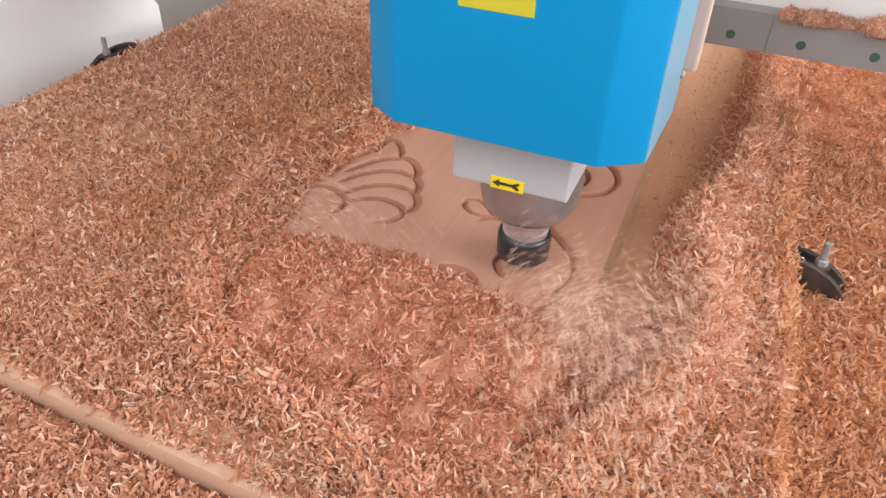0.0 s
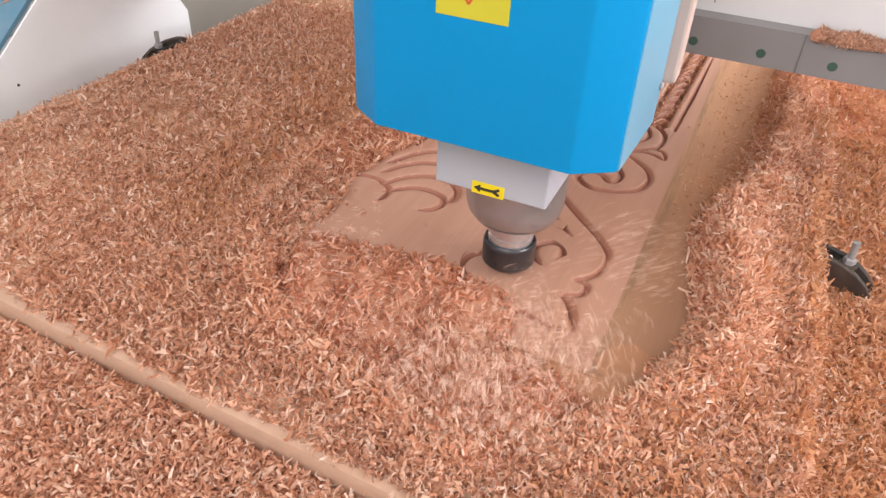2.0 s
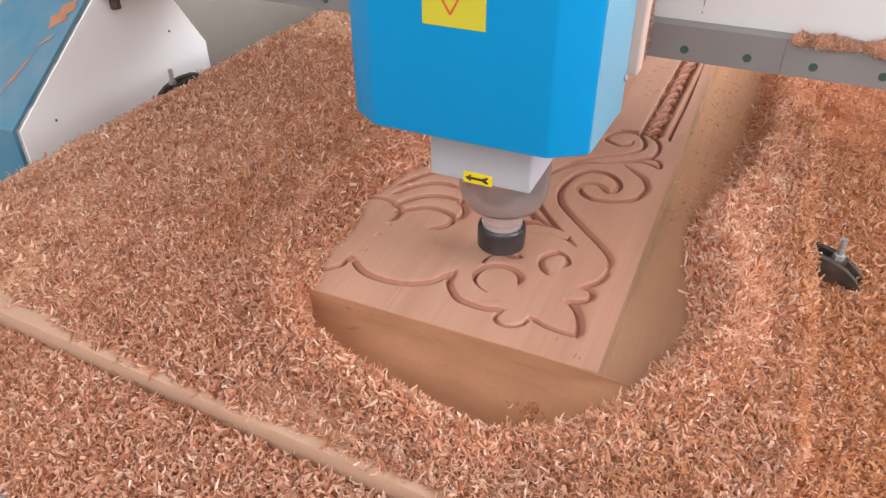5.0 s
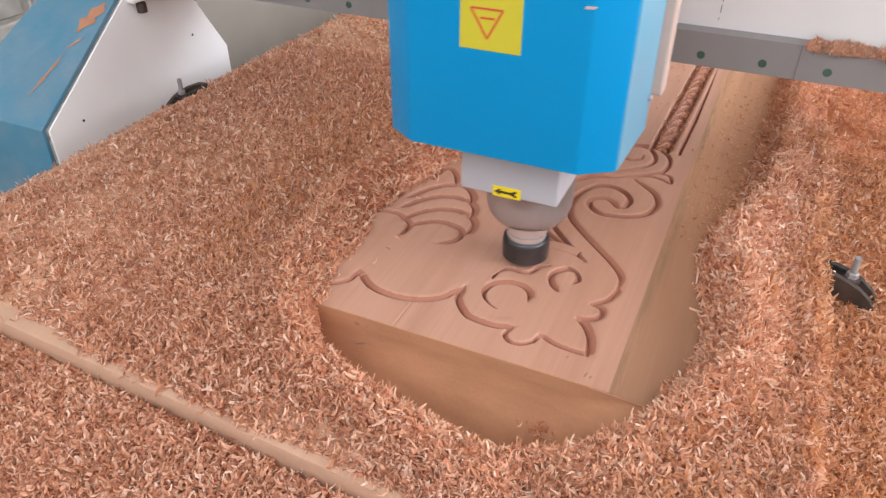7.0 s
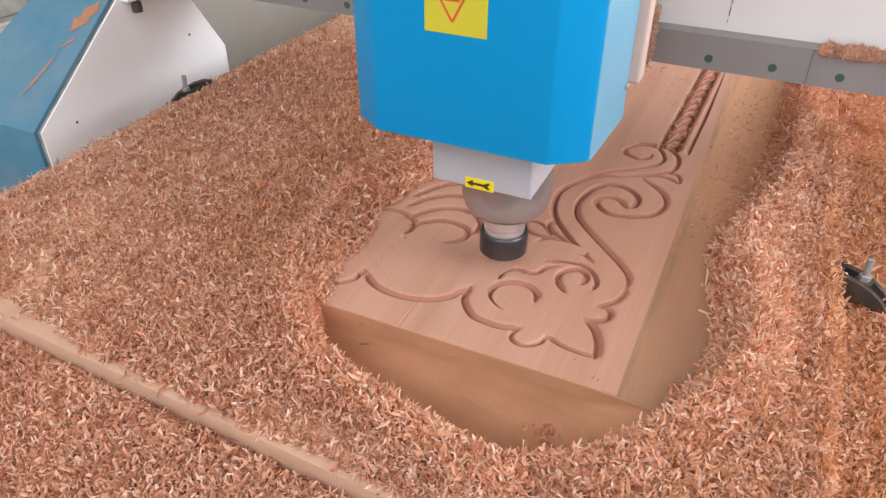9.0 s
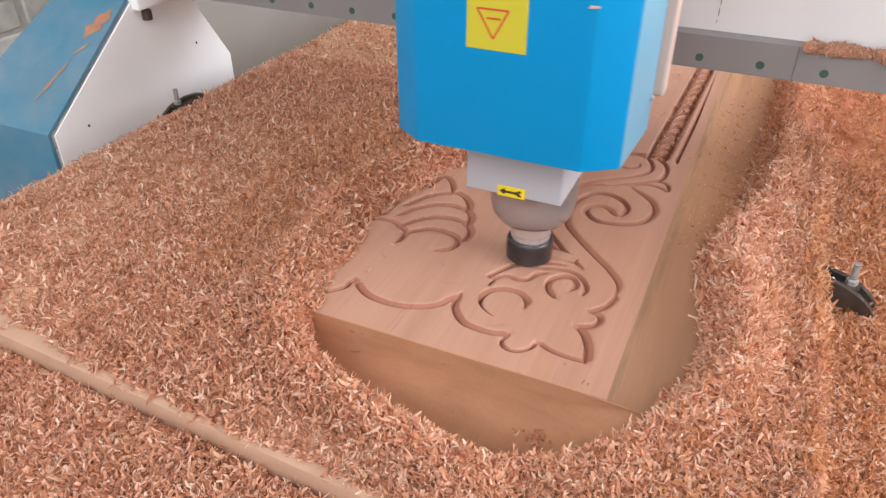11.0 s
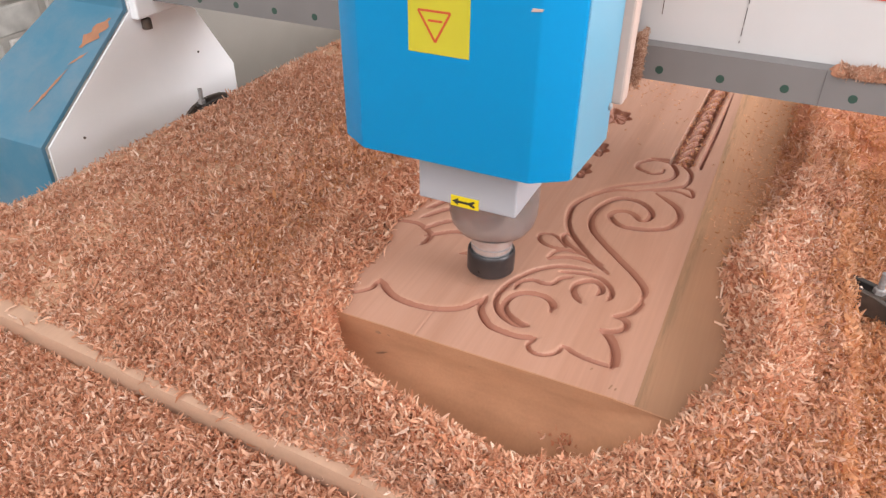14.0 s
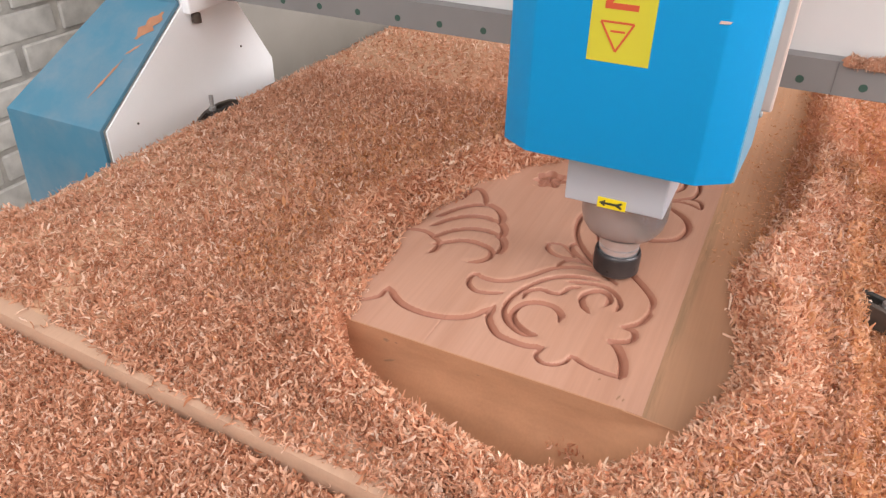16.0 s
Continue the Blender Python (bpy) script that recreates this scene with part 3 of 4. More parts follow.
def heap(x, y):
    """Height of the shavings' surface, and the distance from the swept hollow."""
    edge = slab_front(x)
    lumps = 0.005 * grid_noise(x * 15, y * 15, 1) + 0.003 * grid_noise(x * 42, y * 42, 2)
    d = outside(x, y, CLEAR)
    wave = 0.004 * grid_noise(y * 30, x * 0, 9)
    left = np.where(y > -0.002, BOARD_L, SLAB_L)
    over = step(left - 0.004, left + 0.016, x) * np.where(x < BOARD_R + wave, 1, 0)
    level = TOP + 0.0045 + (0.020 + 0.006 * step(-0.18, -0.24, x)) * np.exp(-(((d - 0.032) / 0.032) ** 2)) * step(0.0, 0.03, d)
    level = level + 0.014 * np.exp(-(((x - 0.095) / 0.035) ** 2) - ((y - 0.12) / 0.075) ** 2)
    level = level + 0.010 * step(-0.02, 0.05, x) * step(0.15, 0.06, x)
    front = SLAB + 0.001 + (level - SLAB - 0.001) * step(edge + 0.006, 0.02, y)
    rim = 0.094 + 0.020 * step(-0.05, 0.06, x)
    front = np.maximum(front, SLAB + 0.001 + (rim - SLAB) * step(edge + 0.03 - 0.05 * step(-0.07, 0.02, x), -0.060, y) * step(-0.26, -0.12, x))
    low = np.where(x > 0.05, 0.080 - 0.02 * step(-0.02, -0.2, y), 0.03)
    pile = np.where(over > 0, low + (front - low) * over, low)
    pile = np.where(y < edge - 0.03 * step(-0.06, 0.02, x), 0.0725 + 0.014 * step(0.0, 0.1, x) - 0.006 * step(-0.21, -0.243, y), pile)
    flat = 0.3 + 0.7 * step(-0.42, -0.22, x)
    pile = pile + lumps * flat * step(0.0, 0.04, np.abs(y - edge))
    fl = floor_level(x, y)
    slope = np.where(y < 0.002, 7.0, np.where(x < -0.2, 0.7, 1.1 + 1.1 * step(0.30, 0.20, y)))
    return np.maximum(np.minimum(pile, fl + d * slope + 0.3 * lumps), fl - 0.004), d


def chip_mesh(name, pts, sizes, rng, tilt=0.5, material=None, cuts=4):
    """Short curled flakes at the points, broad at one end and pointed at the other; all in one mesh."""
    n = len(pts)
    u = np.linspace(0, 1, cuts)
    blunt = rng.uniform(0.45, 1.1, n)[:, None]
    wid = np.clip(0.55 + 1.2 * u, 0, 1)[None] * (1.12 - u[None]) ** blunt * rng.uniform(0.75, 1.25, (n, cuts))
    bend = rng.choice([-1.0, 1.0], n) * rng.uniform(0.8, 4.4, n)
    ang = bend[:, None] * (u - 0.4)
    lx = np.sin(ang) / np.abs(bend)[:, None] * np.sign(bend)[:, None]
    lz = (1 - np.cos(ang)) / bend[:, None]
    half = wid * rng.uniform(0.055, 0.140, n)[:, None]
    skew = rng.normal(0, 0.45, (n, 1)) * (u - 0.5) ** 2 + rng.normal(0, 0.2, (n, 1)) * (u - 0.5)
    roll_ = rng.normal(0, 0.5, (n, 1)) + rng.normal(0, 1.0, (n, 1)) * u
    loc = np.zeros((n, cuts, 2, 3))
    loc[..., 0] = lx[:, :, None]
    loc[:, :, 0, 1], loc[:, :, 1, 1] = skew - half * np.cos(roll_), skew + half * np.cos(roll_)
    loc[..., 2] = lz[:, :, None] + (half * np.sin(roll_))[:, :, None] * np.array([-1, 1])
    loc += rng.normal(0, 0.022, loc.shape)
    loc *= sizes[:, None, None, None]
    yaw, pit, rol = rng.uniform(0, 2 * np.pi, n), rng.normal(0, tilt, n), rng.normal(0, tilt, n)
    cy, sy_, cp, sp, cr, sr = np.cos(yaw), np.sin(yaw), np.cos(pit), np.sin(pit), np.cos(rol), np.sin(rol)
    rot = np.stack([np.stack([cy * cp, cy * sp * sr - sy_ * cr, cy * sp * cr + sy_ * sr], -1),
                    np.stack([sy_ * cp, sy_ * sp * sr + cy * cr, sy_ * sp * cr - cy * sr], -1),
                    np.stack([-sp, cp * sr, cp * cr], -1)], -2)
    co = np.einsum("nij,nabj->nabi", rot, loc) + pts[:, None, None, :]
    k = np.arange(n)[:, None, None] * (2 * cuts)
    q = np.array([[0, 1, 3, 2]])[None] + 2 * np.arange(cuts - 1)[None, :, None] + k
    m_ = bpy.data.meshes.new(name)
    m_.vertices.add(n * 2 * cuts)
    m_.vertices.foreach_set("co", co.ravel())
    m_.loops.add(q.size)
    m_.loops.foreach_set("vertex_index", q.ravel().astype(np.int32))
    m_.polygons.add(n * (cuts - 1))
    m_.polygons.foreach_set("loop_start", np.arange(0, q.size, 4, dtype=np.int32))
    m_.update(calc_edges=True)
    m_.polygons.foreach_set("use_smooth", [True] * len(m_.polygons))
    m_.materials.append(material or M_CHIP)
    return m_


def field_mesh(name, xs_, ys_, fz, material, askew=False):
    gx_, gy_ = np.meshgrid(xs_, ys_)
    if askew:
        gy_ = gy_ + (slab_front(gx_) - SLAB_F) * step(0.05, -0.06, gy_) * step(-0.2435, -0.20, gy_)
    z_ = fz(gx_, gy_)
    nx_, ny_ = len(xs_), len(ys_)
    ix_ = np.arange(nx_ * ny_).reshape(ny_, nx_)
    q_ = np.stack([ix_[:-1, :-1], ix_[:-1, 1:], ix_[1:, 1:], ix_[1:, :-1]], -1).reshape(-1, 4)
    return mesh_from(name, np.stack([gx_, gy_, z_], -1).reshape(-1, 3), q_.tolist(), material, True)


rng = np.random.default_rng(4)


def bed_level(x, y):
    z, d = heap(x, y)
    z = np.where(d > 0.006, z - 0.0012 - 0.0028 * step(-0.42, -0.22, x), np.minimum(floor_level(x, y), SLAB) - 0.006)
    return np.where((y > slab_front(x) - 0.001) & (y < slab_front(x) + 0.010) & (x < -0.05), 0.058, z)


bed_ys = np.concatenate([np.arange(-0.2435, SLAB_F - 0.002, 0.005), [SLAB_F - 0.0012, SLAB_F + 0.001, SLAB_F + 0.0095], np.arange(SLAB_F + 0.013, 1.5, 0.005)])
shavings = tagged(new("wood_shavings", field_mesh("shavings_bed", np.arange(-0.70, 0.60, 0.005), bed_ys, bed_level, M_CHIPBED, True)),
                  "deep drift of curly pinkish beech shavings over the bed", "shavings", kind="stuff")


def scatter(n, x0, x1, y0, y1):
    x, y = rng.uniform(x0, x1, n), rng.uniform(y0, y1, n)
    z, d = heap(x, y)
    edge = slab_front(x)
    keep = (d > np.where(y < 0.004, 0.004, 0.001)) & ~((y > edge - 0.004) & (y < edge + 0.0065 + 0.003 * grid_noise(x * 40, y * 0, 8) + 0.012 * step(-0.35, -0.55, x)) & (x < -0.05) & (rng.random(n) < 0.985))
    patch = 0.40 + 0.36 * step(0.0, 0.6, grid_noise(x * 34, y * 34, 41) + 0.6 * grid_noise(x * 90, y * 90, 42) + 0.3 * step(-0.45, -0.62, x))
    keep &= rng.random(n) < 1 - patch * step(-0.28, -0.52, x) * (y > edge) * step(0.40, 0.05, y)
    keep &= rng.random(n) < np.where(y < edge, 0.8, 1)
    x, y, z = x[keep], y[keep], z[keep]
    loft = 0.5 + 0.5 * step(-0.42, -0.22, x)
    return np.stack([x, y, z + loft * rng.uniform(-0.0030, 0.0030, len(x))], -1)


pts = np.vstack([scatter(142000, -0.69, 0.36, -0.248, 0.12), scatter(80000, -0.69, 0.40, 0.12, 0.55), scatter(31000, -0.69, 0.46, 0.55, 1.25)])
# shavings spilling down over the board's hidden side
spill = rng.uniform(0, 1, 7000)
sy2 = rng.uniform(-0.02, 1.2, 7000) ** 1.0
pts = np.vstack([pts, np.stack([BOARD_R + 0.004 * grid_noise(sy2 * 30, sy2 * 0, 9) + rng.normal(0.002, 0.003, 7000), sy2, 0.084 + 0.026 * spill], -1)])
# paler fresh shavings beside the hollow, amber ones in the older drift
near = outside(pts[:, 0], pts[:, 1], CLEAR)
px_, py_ = pts[:, 0] + 0.03 * grid_noise(pts[:, 0] * 20, pts[:, 1] * 20, 31), pts[:, 1] + 0.03 * grid_noise(pts[:, 0] * 20, pts[:, 1] * 20, 32)
patchy = near + 0.02 * grid_noise(pts[:, 0] * 25, pts[:, 1] * 25, 33)
right = (pts[:, 0] > 0.03) & (pts[:, 1] > 0.22)
fresh = rng.random(len(pts)) < np.where(right, 0.7 * step(0.01, 0.04, patchy) * step(0.15, 0.13, px_), 0.92 * step(0.065, 0.03, patchy))
old_shaded = np.maximum(0.45 * np.exp(-(((px_ + 0.36) / 0.10) ** 2) - ((py_ - 0.33) / 0.20) ** 2), 0.85 * step(0.150, 0.165, px_))
# amber on the right bank's far inner slope stands in for its shade
old_shaded = np.maximum(old_shaded, np.where(right, 0.45 * step(0.05, 0.02, patchy), 0.4 * np.exp(-(((near - 0.105) / 0.05) ** 2)) * (pts[:, 1] > 0.0)))
old_shaded = np.maximum(old_shaded, 0.3 * step(-0.05, 0.05, px_))
old_shaded = ~fresh & (rng.random(len(pts)) < old_shaded)
for sel, mat in ((fresh, M_FRESH), (old_shaded, M_AMBER), (~fresh & ~old_shaded, M_CHIP)):
    for zone, cuts, lean, longer in ((pts[:, 1] < 0.12, 5, 0.6, 1.05), (pts[:, 1] >= 0.12, 4, 0.7, 1.18)):
        pick = sel & zone
        loose = new("shavings_top", chip_mesh("shavings_top", pts[pick], longer * 0.0150 * rng.uniform(0.35, 1.0, int(pick.sum())) ** 0.8, rng, lean, mat, cuts))
        loose.parent = shavings


def bank(x, y):
    """A cove of packed dust in the gap, running up the board's end."""
    f_ = np.clip(1 + (y + 0.0014) / 0.06, 0, 1)
    base = 0.030 + 0.050 * step(-0.05, 0.035, x)
    crest = 0.086 + 0.0103 * step(-0.02, 0.03, x)
    return base + (crest - base) * (1 - np.sqrt(1 - f_**2)) + 0.0007 * grid_noise(x * 120, y * 120, 6) * (1 - f_**4)


dust = tagged(new("wood_dust", field_mesh("wood_dust", np.arange(-0.26, 0.06, 0.004), -0.0014 - 0.085 * np.linspace(1, 0, 60) ** 2.6, bank, M_END)), "fine tan wood dust at the foot of the board's end", "wood dust", kind="stuff")
few = np.stack([0.085 - np.abs(rng.normal(0, 0.035, 1400)), 0.24 + np.abs(rng.normal(0, 0.28, 1400)), np.full(1400, TOP - 0.0022)], -1)
few = few[few[:, 0] > -0.005]
few2 = np.stack([rng.uniform(-0.21, -0.045, 340), 0.74 - np.abs(rng.normal(0, 0.13, 340)), np.full(340, TOP + 0.001)], -1)
fy3 = rng.uniform(0.42, 0.80, 520)
few3 = np.stack([rng.normal(-0.0285, 0.009, 520) + 0.028 * (fy3 - 0.42), fy3, TOP - rng.uniform(0.0005, 0.005, 520)], -1)
strewn = np.vstack([few, few2, few3])
sp = new("strewn_shaving", chip_mesh("strewn_shaving", strewn, np.concatenate([rng.uniform(0.003, 0.008, len(few) + len(few2)), rng.uniform(0.005, 0.012, len(few3))]), rng, 0.22, M_AMBER))
sp.parent = shavings

# ---- wood not yet cut: strips level with the face that sink as the cutter passes ----
strips = []


def late_strips(name, pieces, t0, t1):
    pts_, depth_, lw, rw = LATE[name]
    p = curve_points(pts_, 10)
    p = np.vstack([p[0] - 0.0052 * (p[1] - p[0]) / np.linalg.norm(p[1] - p[0]), p, p[-1] + 0.0052 * (p[-1] - p[-2]) / np.linalg.norm(p[-1] - p[-2])])
    nrm = np.gradient(p, axis=0)
    nrm = np.stack([-nrm[:, 1], nrm[:, 0]], -1) / (np.linalg.norm(nrm, axis=1, keepdims=True) + 1e-9)
    cutp = np.linspace(0, len(p) - 1, pieces + 1).astype(int)
    for i_, (a_, c_) in enumerate(zip(cutp, cutp[1:])):
        bm = bmesh.new()
        rows_, up = [], TOP + 0.00004 + 0.000006 * len(strips)
        for k_ in range(a_, c_ + 1):
            l_, r_ = p[k_] + nrm[k_] * (lw + 1.9) / 1000, p[k_] - nrm[k_] * (rw + 1.9) / 1000
            rows_.append([bm.verts.new((*l_, up)), bm.verts.new((*r_, up)), bm.verts.new((*r_, TOP - 0.0008)), bm.verts.new((*l_, TOP - 0.0008))])
        for r0, r1 in zip(rows_, rows_[1:]):
            for q_ in range(4):
                bm.faces.new((r0[q_], r0[(q_ + 1) % 4], r1[(q_ + 1) % 4], r1[q_]))
        bm.faces.new(rows_[0])
        bm.faces.new(rows_[-1][::-1])
        ob_ = part("uncut_strip", bm, M_BOARD, board)
        strips.append((ob_, t0 + (t1 - t0) * i_ / pieces))


late_strips("ribbon", 3, 4.2, 5.4)
late_strips("arc_right", 3, 7.4, 9.2)
late_strips("crescent_in", 8, 12.9, 9.3)
late_strips("stem_top", 6, 15.3, 12.9)
late_strips("stem_loop", 4, 14.4, 15.6)

# ---- loose clumps of shavings that the air jet sweeps off the board ----
clumps = []
rc = np.random.default_rng(21)


def clump(x, y, z, r, t0, to):
    n_, seg_ = 7, 20
    verts_, faces_ = [(0, 0, 0.30 * r)], []
    for i_ in range(1, n_):
        a_ = i_ / (n_ - 1)
        for k_ in range(seg_):
            w_ = 2 * math.pi * k_ / seg_
            rr2 = r * a_ * (1 + 0.16 * math.sin(3 * w_ + x * 90) + 0.1 * math.sin(5 * w_ + y * 70))
            verts_.append((rr2 * math.cos(w_), rr2 * math.sin(w_), 0.30 * r * (1 - a_**1.7) - 0.010 * (a_ > 0.99)))
    for k_ in range(seg_):
        faces_.append((0, 1 + k_, 1 + (k_ + 1) % seg_))
    for i_ in range(n_ - 2):
        for k_ in range(seg_):
            b0, b1_ = 1 + i_ * seg_, 1 + (i_ + 1) * seg_
            faces_.append((b0 + k_, b1_ + k_, b1_ + (k_ + 1) % seg_, b0 + (k_ + 1) % seg_))
    ob_ = tagged(new("shavings_clump", mesh_from("shavings_clump", verts_, faces_, M_PACKED, True)), "loose clump of pinkish shavings swept off the board", "shavings", group="swept clumps", kind="stuff")
    m_ = 650
    q_, w_ = np.sqrt(rc.random(m_)) * 1.08, rc.uniform(0, 2 * np.pi, m_)
    cp_ = np.stack([q_ * r * np.cos(w_), q_ * r * np.sin(w_), 0.30 * r * (1 - np.clip(q_, 0, 1) ** 1.7) + rc.uniform(0, 0.003, m_)], -1)
    ch_ = new("clump_top", chip_mesh("clump_top", cp_, 0.0155 * rc.uniform(0.35, 1.0, m_) ** 0.8, rc, 0.6, M_MOUND, 5))
    ch_.parent = ob_
    clumps.append((ob_, (x, y, z), t0, to))


for k_, x_ in enumerate((-0.215, -0.175, -0.135, -0.095, -0.055, -0.018)):
    for j_, y_ in enumerate((0.040, 0.010, -0.020, -0.048, -0.066)):
        y2 = y_ + (0.004, 0.008, 0.012, 0.004, -0.006, -0.022)[k_]
        z2 = TOP + 0.0005 if y2 > 0.0 else TOP - 0.010 - 0.008 * (j_ >= 3)
        if k_ >= 4:
            t_ = (0.35, 0.75, 2.0, 2.1, 2.15)[j_] + (0.1, 0.7, 0.1, 0.1, 0.1)[j_] * (5 - k_)
        elif j_ == 0:
            t_ = 0.75 + 0.12 * (3 - k_)
        else:
            t_ = 2.05 + 0.08 * j_ + 0.07 * (3 - k_)
        to_ = (-0.300, max(y_, -0.03) + 0.02, TOP - 0.021) if k_ == 0 and j_ < 3 else (x_, y2, 0.051) if j_ == 0 else (x_, -0.034, -0.014)
        clump(x_, y2, z2, 0.042, t_, to_)
clump(-0.236, -0.026, TOP - 0.012, 0.030, 2.1, (-0.29, -0.02, TOP - 0.024))
for x_, y_, t_ in ((0.034, 0.035, 0.5), (0.050, 0.085, 0.45), (0.020, -0.012, 0.3)):
    clump(x_, y_, TOP - 0.005, 0.026, t_, (x_ + 0.045, y_ - 0.02, TOP + 0.0))

# a skin of tan dust over the board's corner, blown off with the clumps
drift_v, drift_f = [], []
for i_ in range(15):
    for k_ in range(15):
        u_, v_ = i_ / 7 - 1, k_ / 7 - 1
        q_ = max(0.0, 1 - u_ * u_) * max(0.0, 1 - v_ * v_)
        drop = 0.030 * min(1.0, max(0.0, 0.25 - v_) / 1.25) ** 1.6 + 0.010 * max(0.0, u_ - 0.3)
        drift_v.append((0.060 * u_ - 0.006 * v_, 0.066 * v_, 0.0050 * q_**0.5 - drop - 0.012 * (q_ < 1e-6)))
for i_ in range(14):
    for k_ in range(14):
        drift_f.append((i_ * 15 + k_, (i_ + 1) * 15 + k_, (i_ + 1) * 15 + k_ + 1, i_ * 15 + k_ + 1))
drift = tagged(new("dust_drift", mesh_from("dust_drift", drift_v, drift_f, M_END, True)), "smooth skin of tan wood dust over the board's corner", "wood dust", kind="stuff")
clumps.append((drift, (0.026, -0.004, TOP - 0.0062), 2.25, (0.020, -0.034, 0.020)))

# ---- shavings in the air ----
fliers = []


def flier(n_, spread, size, start, way, end, t0, dur, spin):
    cp_ = rc.normal(0, spread, (n_, 3)) if n_ > 1 else np.zeros((1, 3))
    if n_ > 1:
        cp_ = np.clip(cp_, -1.5 * spread, 1.5 * spread)
        cp_[:, 2] = np.clip(cp_[:, 2] * 0.7, -0.024, 0.024)
        ob_ = tagged(new("shavings_puff", chip_mesh("shavings_puff", cp_, rc.uniform(size * 0.5, size, n_), rc, 1.2, M_SPRAY)), "puff of fine shavings thrown up by the cutter", "shavings", group="thrown puffs", kind="stuff")
    else:
        ob_ = tagged(new("flying_shaving", chip_mesh("flying_shaving", cp_, np.array([size]), rc, 0.6)), "single pale curled shaving thrown by the cutter", "wood shaving", group="thrown shavings")
    fliers.append((ob_, start, way, end, t0, dur, spin))


def rest_z(x, y):
    return float(heap(np.array([x]), np.array([y]))[0][0])


for i_ in range(36):
    t_ = 0.02 + 2.5 * i_ / 36 - (0.35 if i_ < 10 else 0)
    a_ = radians(rc.uniform(-75, 25) if i_ % 3 else rc.uniform(170, 260))
    sx_, sy_ = -0.09 + 0.035 * math.cos(a_), 0.06 + 0.04 * math.sin(a_)
    far_ = rc.uniform(0.16, 0.26)
    ex_, ey_ = -0.07 + far_ * math.cos(a_), 0.05 + far_ * math.sin(a_)
    while outside(np.array([ex_]), np.array([ey_]), CLEAR)[0] < 0.05:
        far_ += 0.01
        ex_, ey_ = -0.07 + far_ * math.cos(a_), 0.05 + far_ * math.sin(a_)
    flier(320, 0.028, 0.0065, (sx_, sy_, TOP - 0.042), (0.5 * (sx_ + ex_), 0.5 * (sy_ + ey_), TOP + rc.uniform(0.03, 0.075)), (ex_, ey_, rest_z(ex_, ey_) - 0.042), max(t_, -0.3), rc.uniform(0.5, 0.85), rc.uniform(-50, 50))
for n_bursts, t_first, t_last, a_lo, a_hi, cx_, cy_, reach in ((24, -0.38, 0.40, -95, 20, -0.045, 0.055, 0.19), (8, 0.35, 0.85, 150, 230, -0.16, 0.06, 0.12), (18, 1.80, 2.22, 215, 330, -0.045, -0.015, 0.11), (9, 2.25, 2.62, 165, 250, -0.20, 0.03, 0.11)):
    for i_ in range(n_bursts):
        t_, a_ = t_first + (t_last - t_first) * i_ / (n_bursts - 1), radians(rc.uniform(a_lo, a_hi))
        sx_, sy_ = cx_ + 0.03 * math.cos(a_), cy_ + 0.03 * math.sin(a_)
        far_ = reach * rc.uniform(0.75, 1.15)
        ex_, ey_ = cx_ + far_ * math.cos(a_), cy_ + far_ * math.sin(a_)
        ez_ = rest_z(ex_, ey_) if outside(np.array([ex_]), np.array([ey_]), CLEAR)[0] > 0.080 else 0.026
        flier((330, 650)[i_ % 2], 0.032, (0.0095, 0.0060)[i_ % 2], (sx_, sy_, TOP - 0.046), (0.45 * sx_ + 0.55 * ex_, 0.45 * sy_ + 0.55 * ey_, TOP + rc.uniform(0.03, 0.075)), (ex_, ey_, ez_ - 0.044), t_, rc.uniform(0.5, 0.7), rc.uniform(-40, 40))
for t_, ax, n_ in ((12.55, 200, 5), (12.75, 250, 4), (14.55, 175, 5), (14.8, 160, 5), (15.1, 170, 3), (7.0, 20, 1), (11.8, 220, 1)):
    for k_ in range(n_):
        a_ = radians(ax + rc.uniform(-35, 35))
        far_ = rc.uniform(0.13, 0.22)
        sx_, sy_ = -0.14 + 0.03 * math.cos(a_), 0.10 + 0.03 * math.sin(a_)
        ex_, ey_ = -0.14 + far_ * math.cos(a_), 0.10 + far_ * math.sin(a_)
        while outside(np.array([ex_]), np.array([ey_]), CLEAR)[0] < 0.05:
            far_ += 0.01
            ex_, ey_ = -0.14 + far_ * math.cos(a_), 0.10 + far_ * math.sin(a_)
        flier(90, 0.02, 0.0048, (sx_, sy_, TOP - 0.030), (0.45 * sx_ + 0.55 * ex_, 0.45 * sy_ + 0.55 * ey_, TOP + rc.uniform(0.025, 0.05)), (ex_, ey_, rest_z(ex_, ey_) - 0.034), t_ + 0.07 * k_, 0.45, rc.uniform(-40, 40))
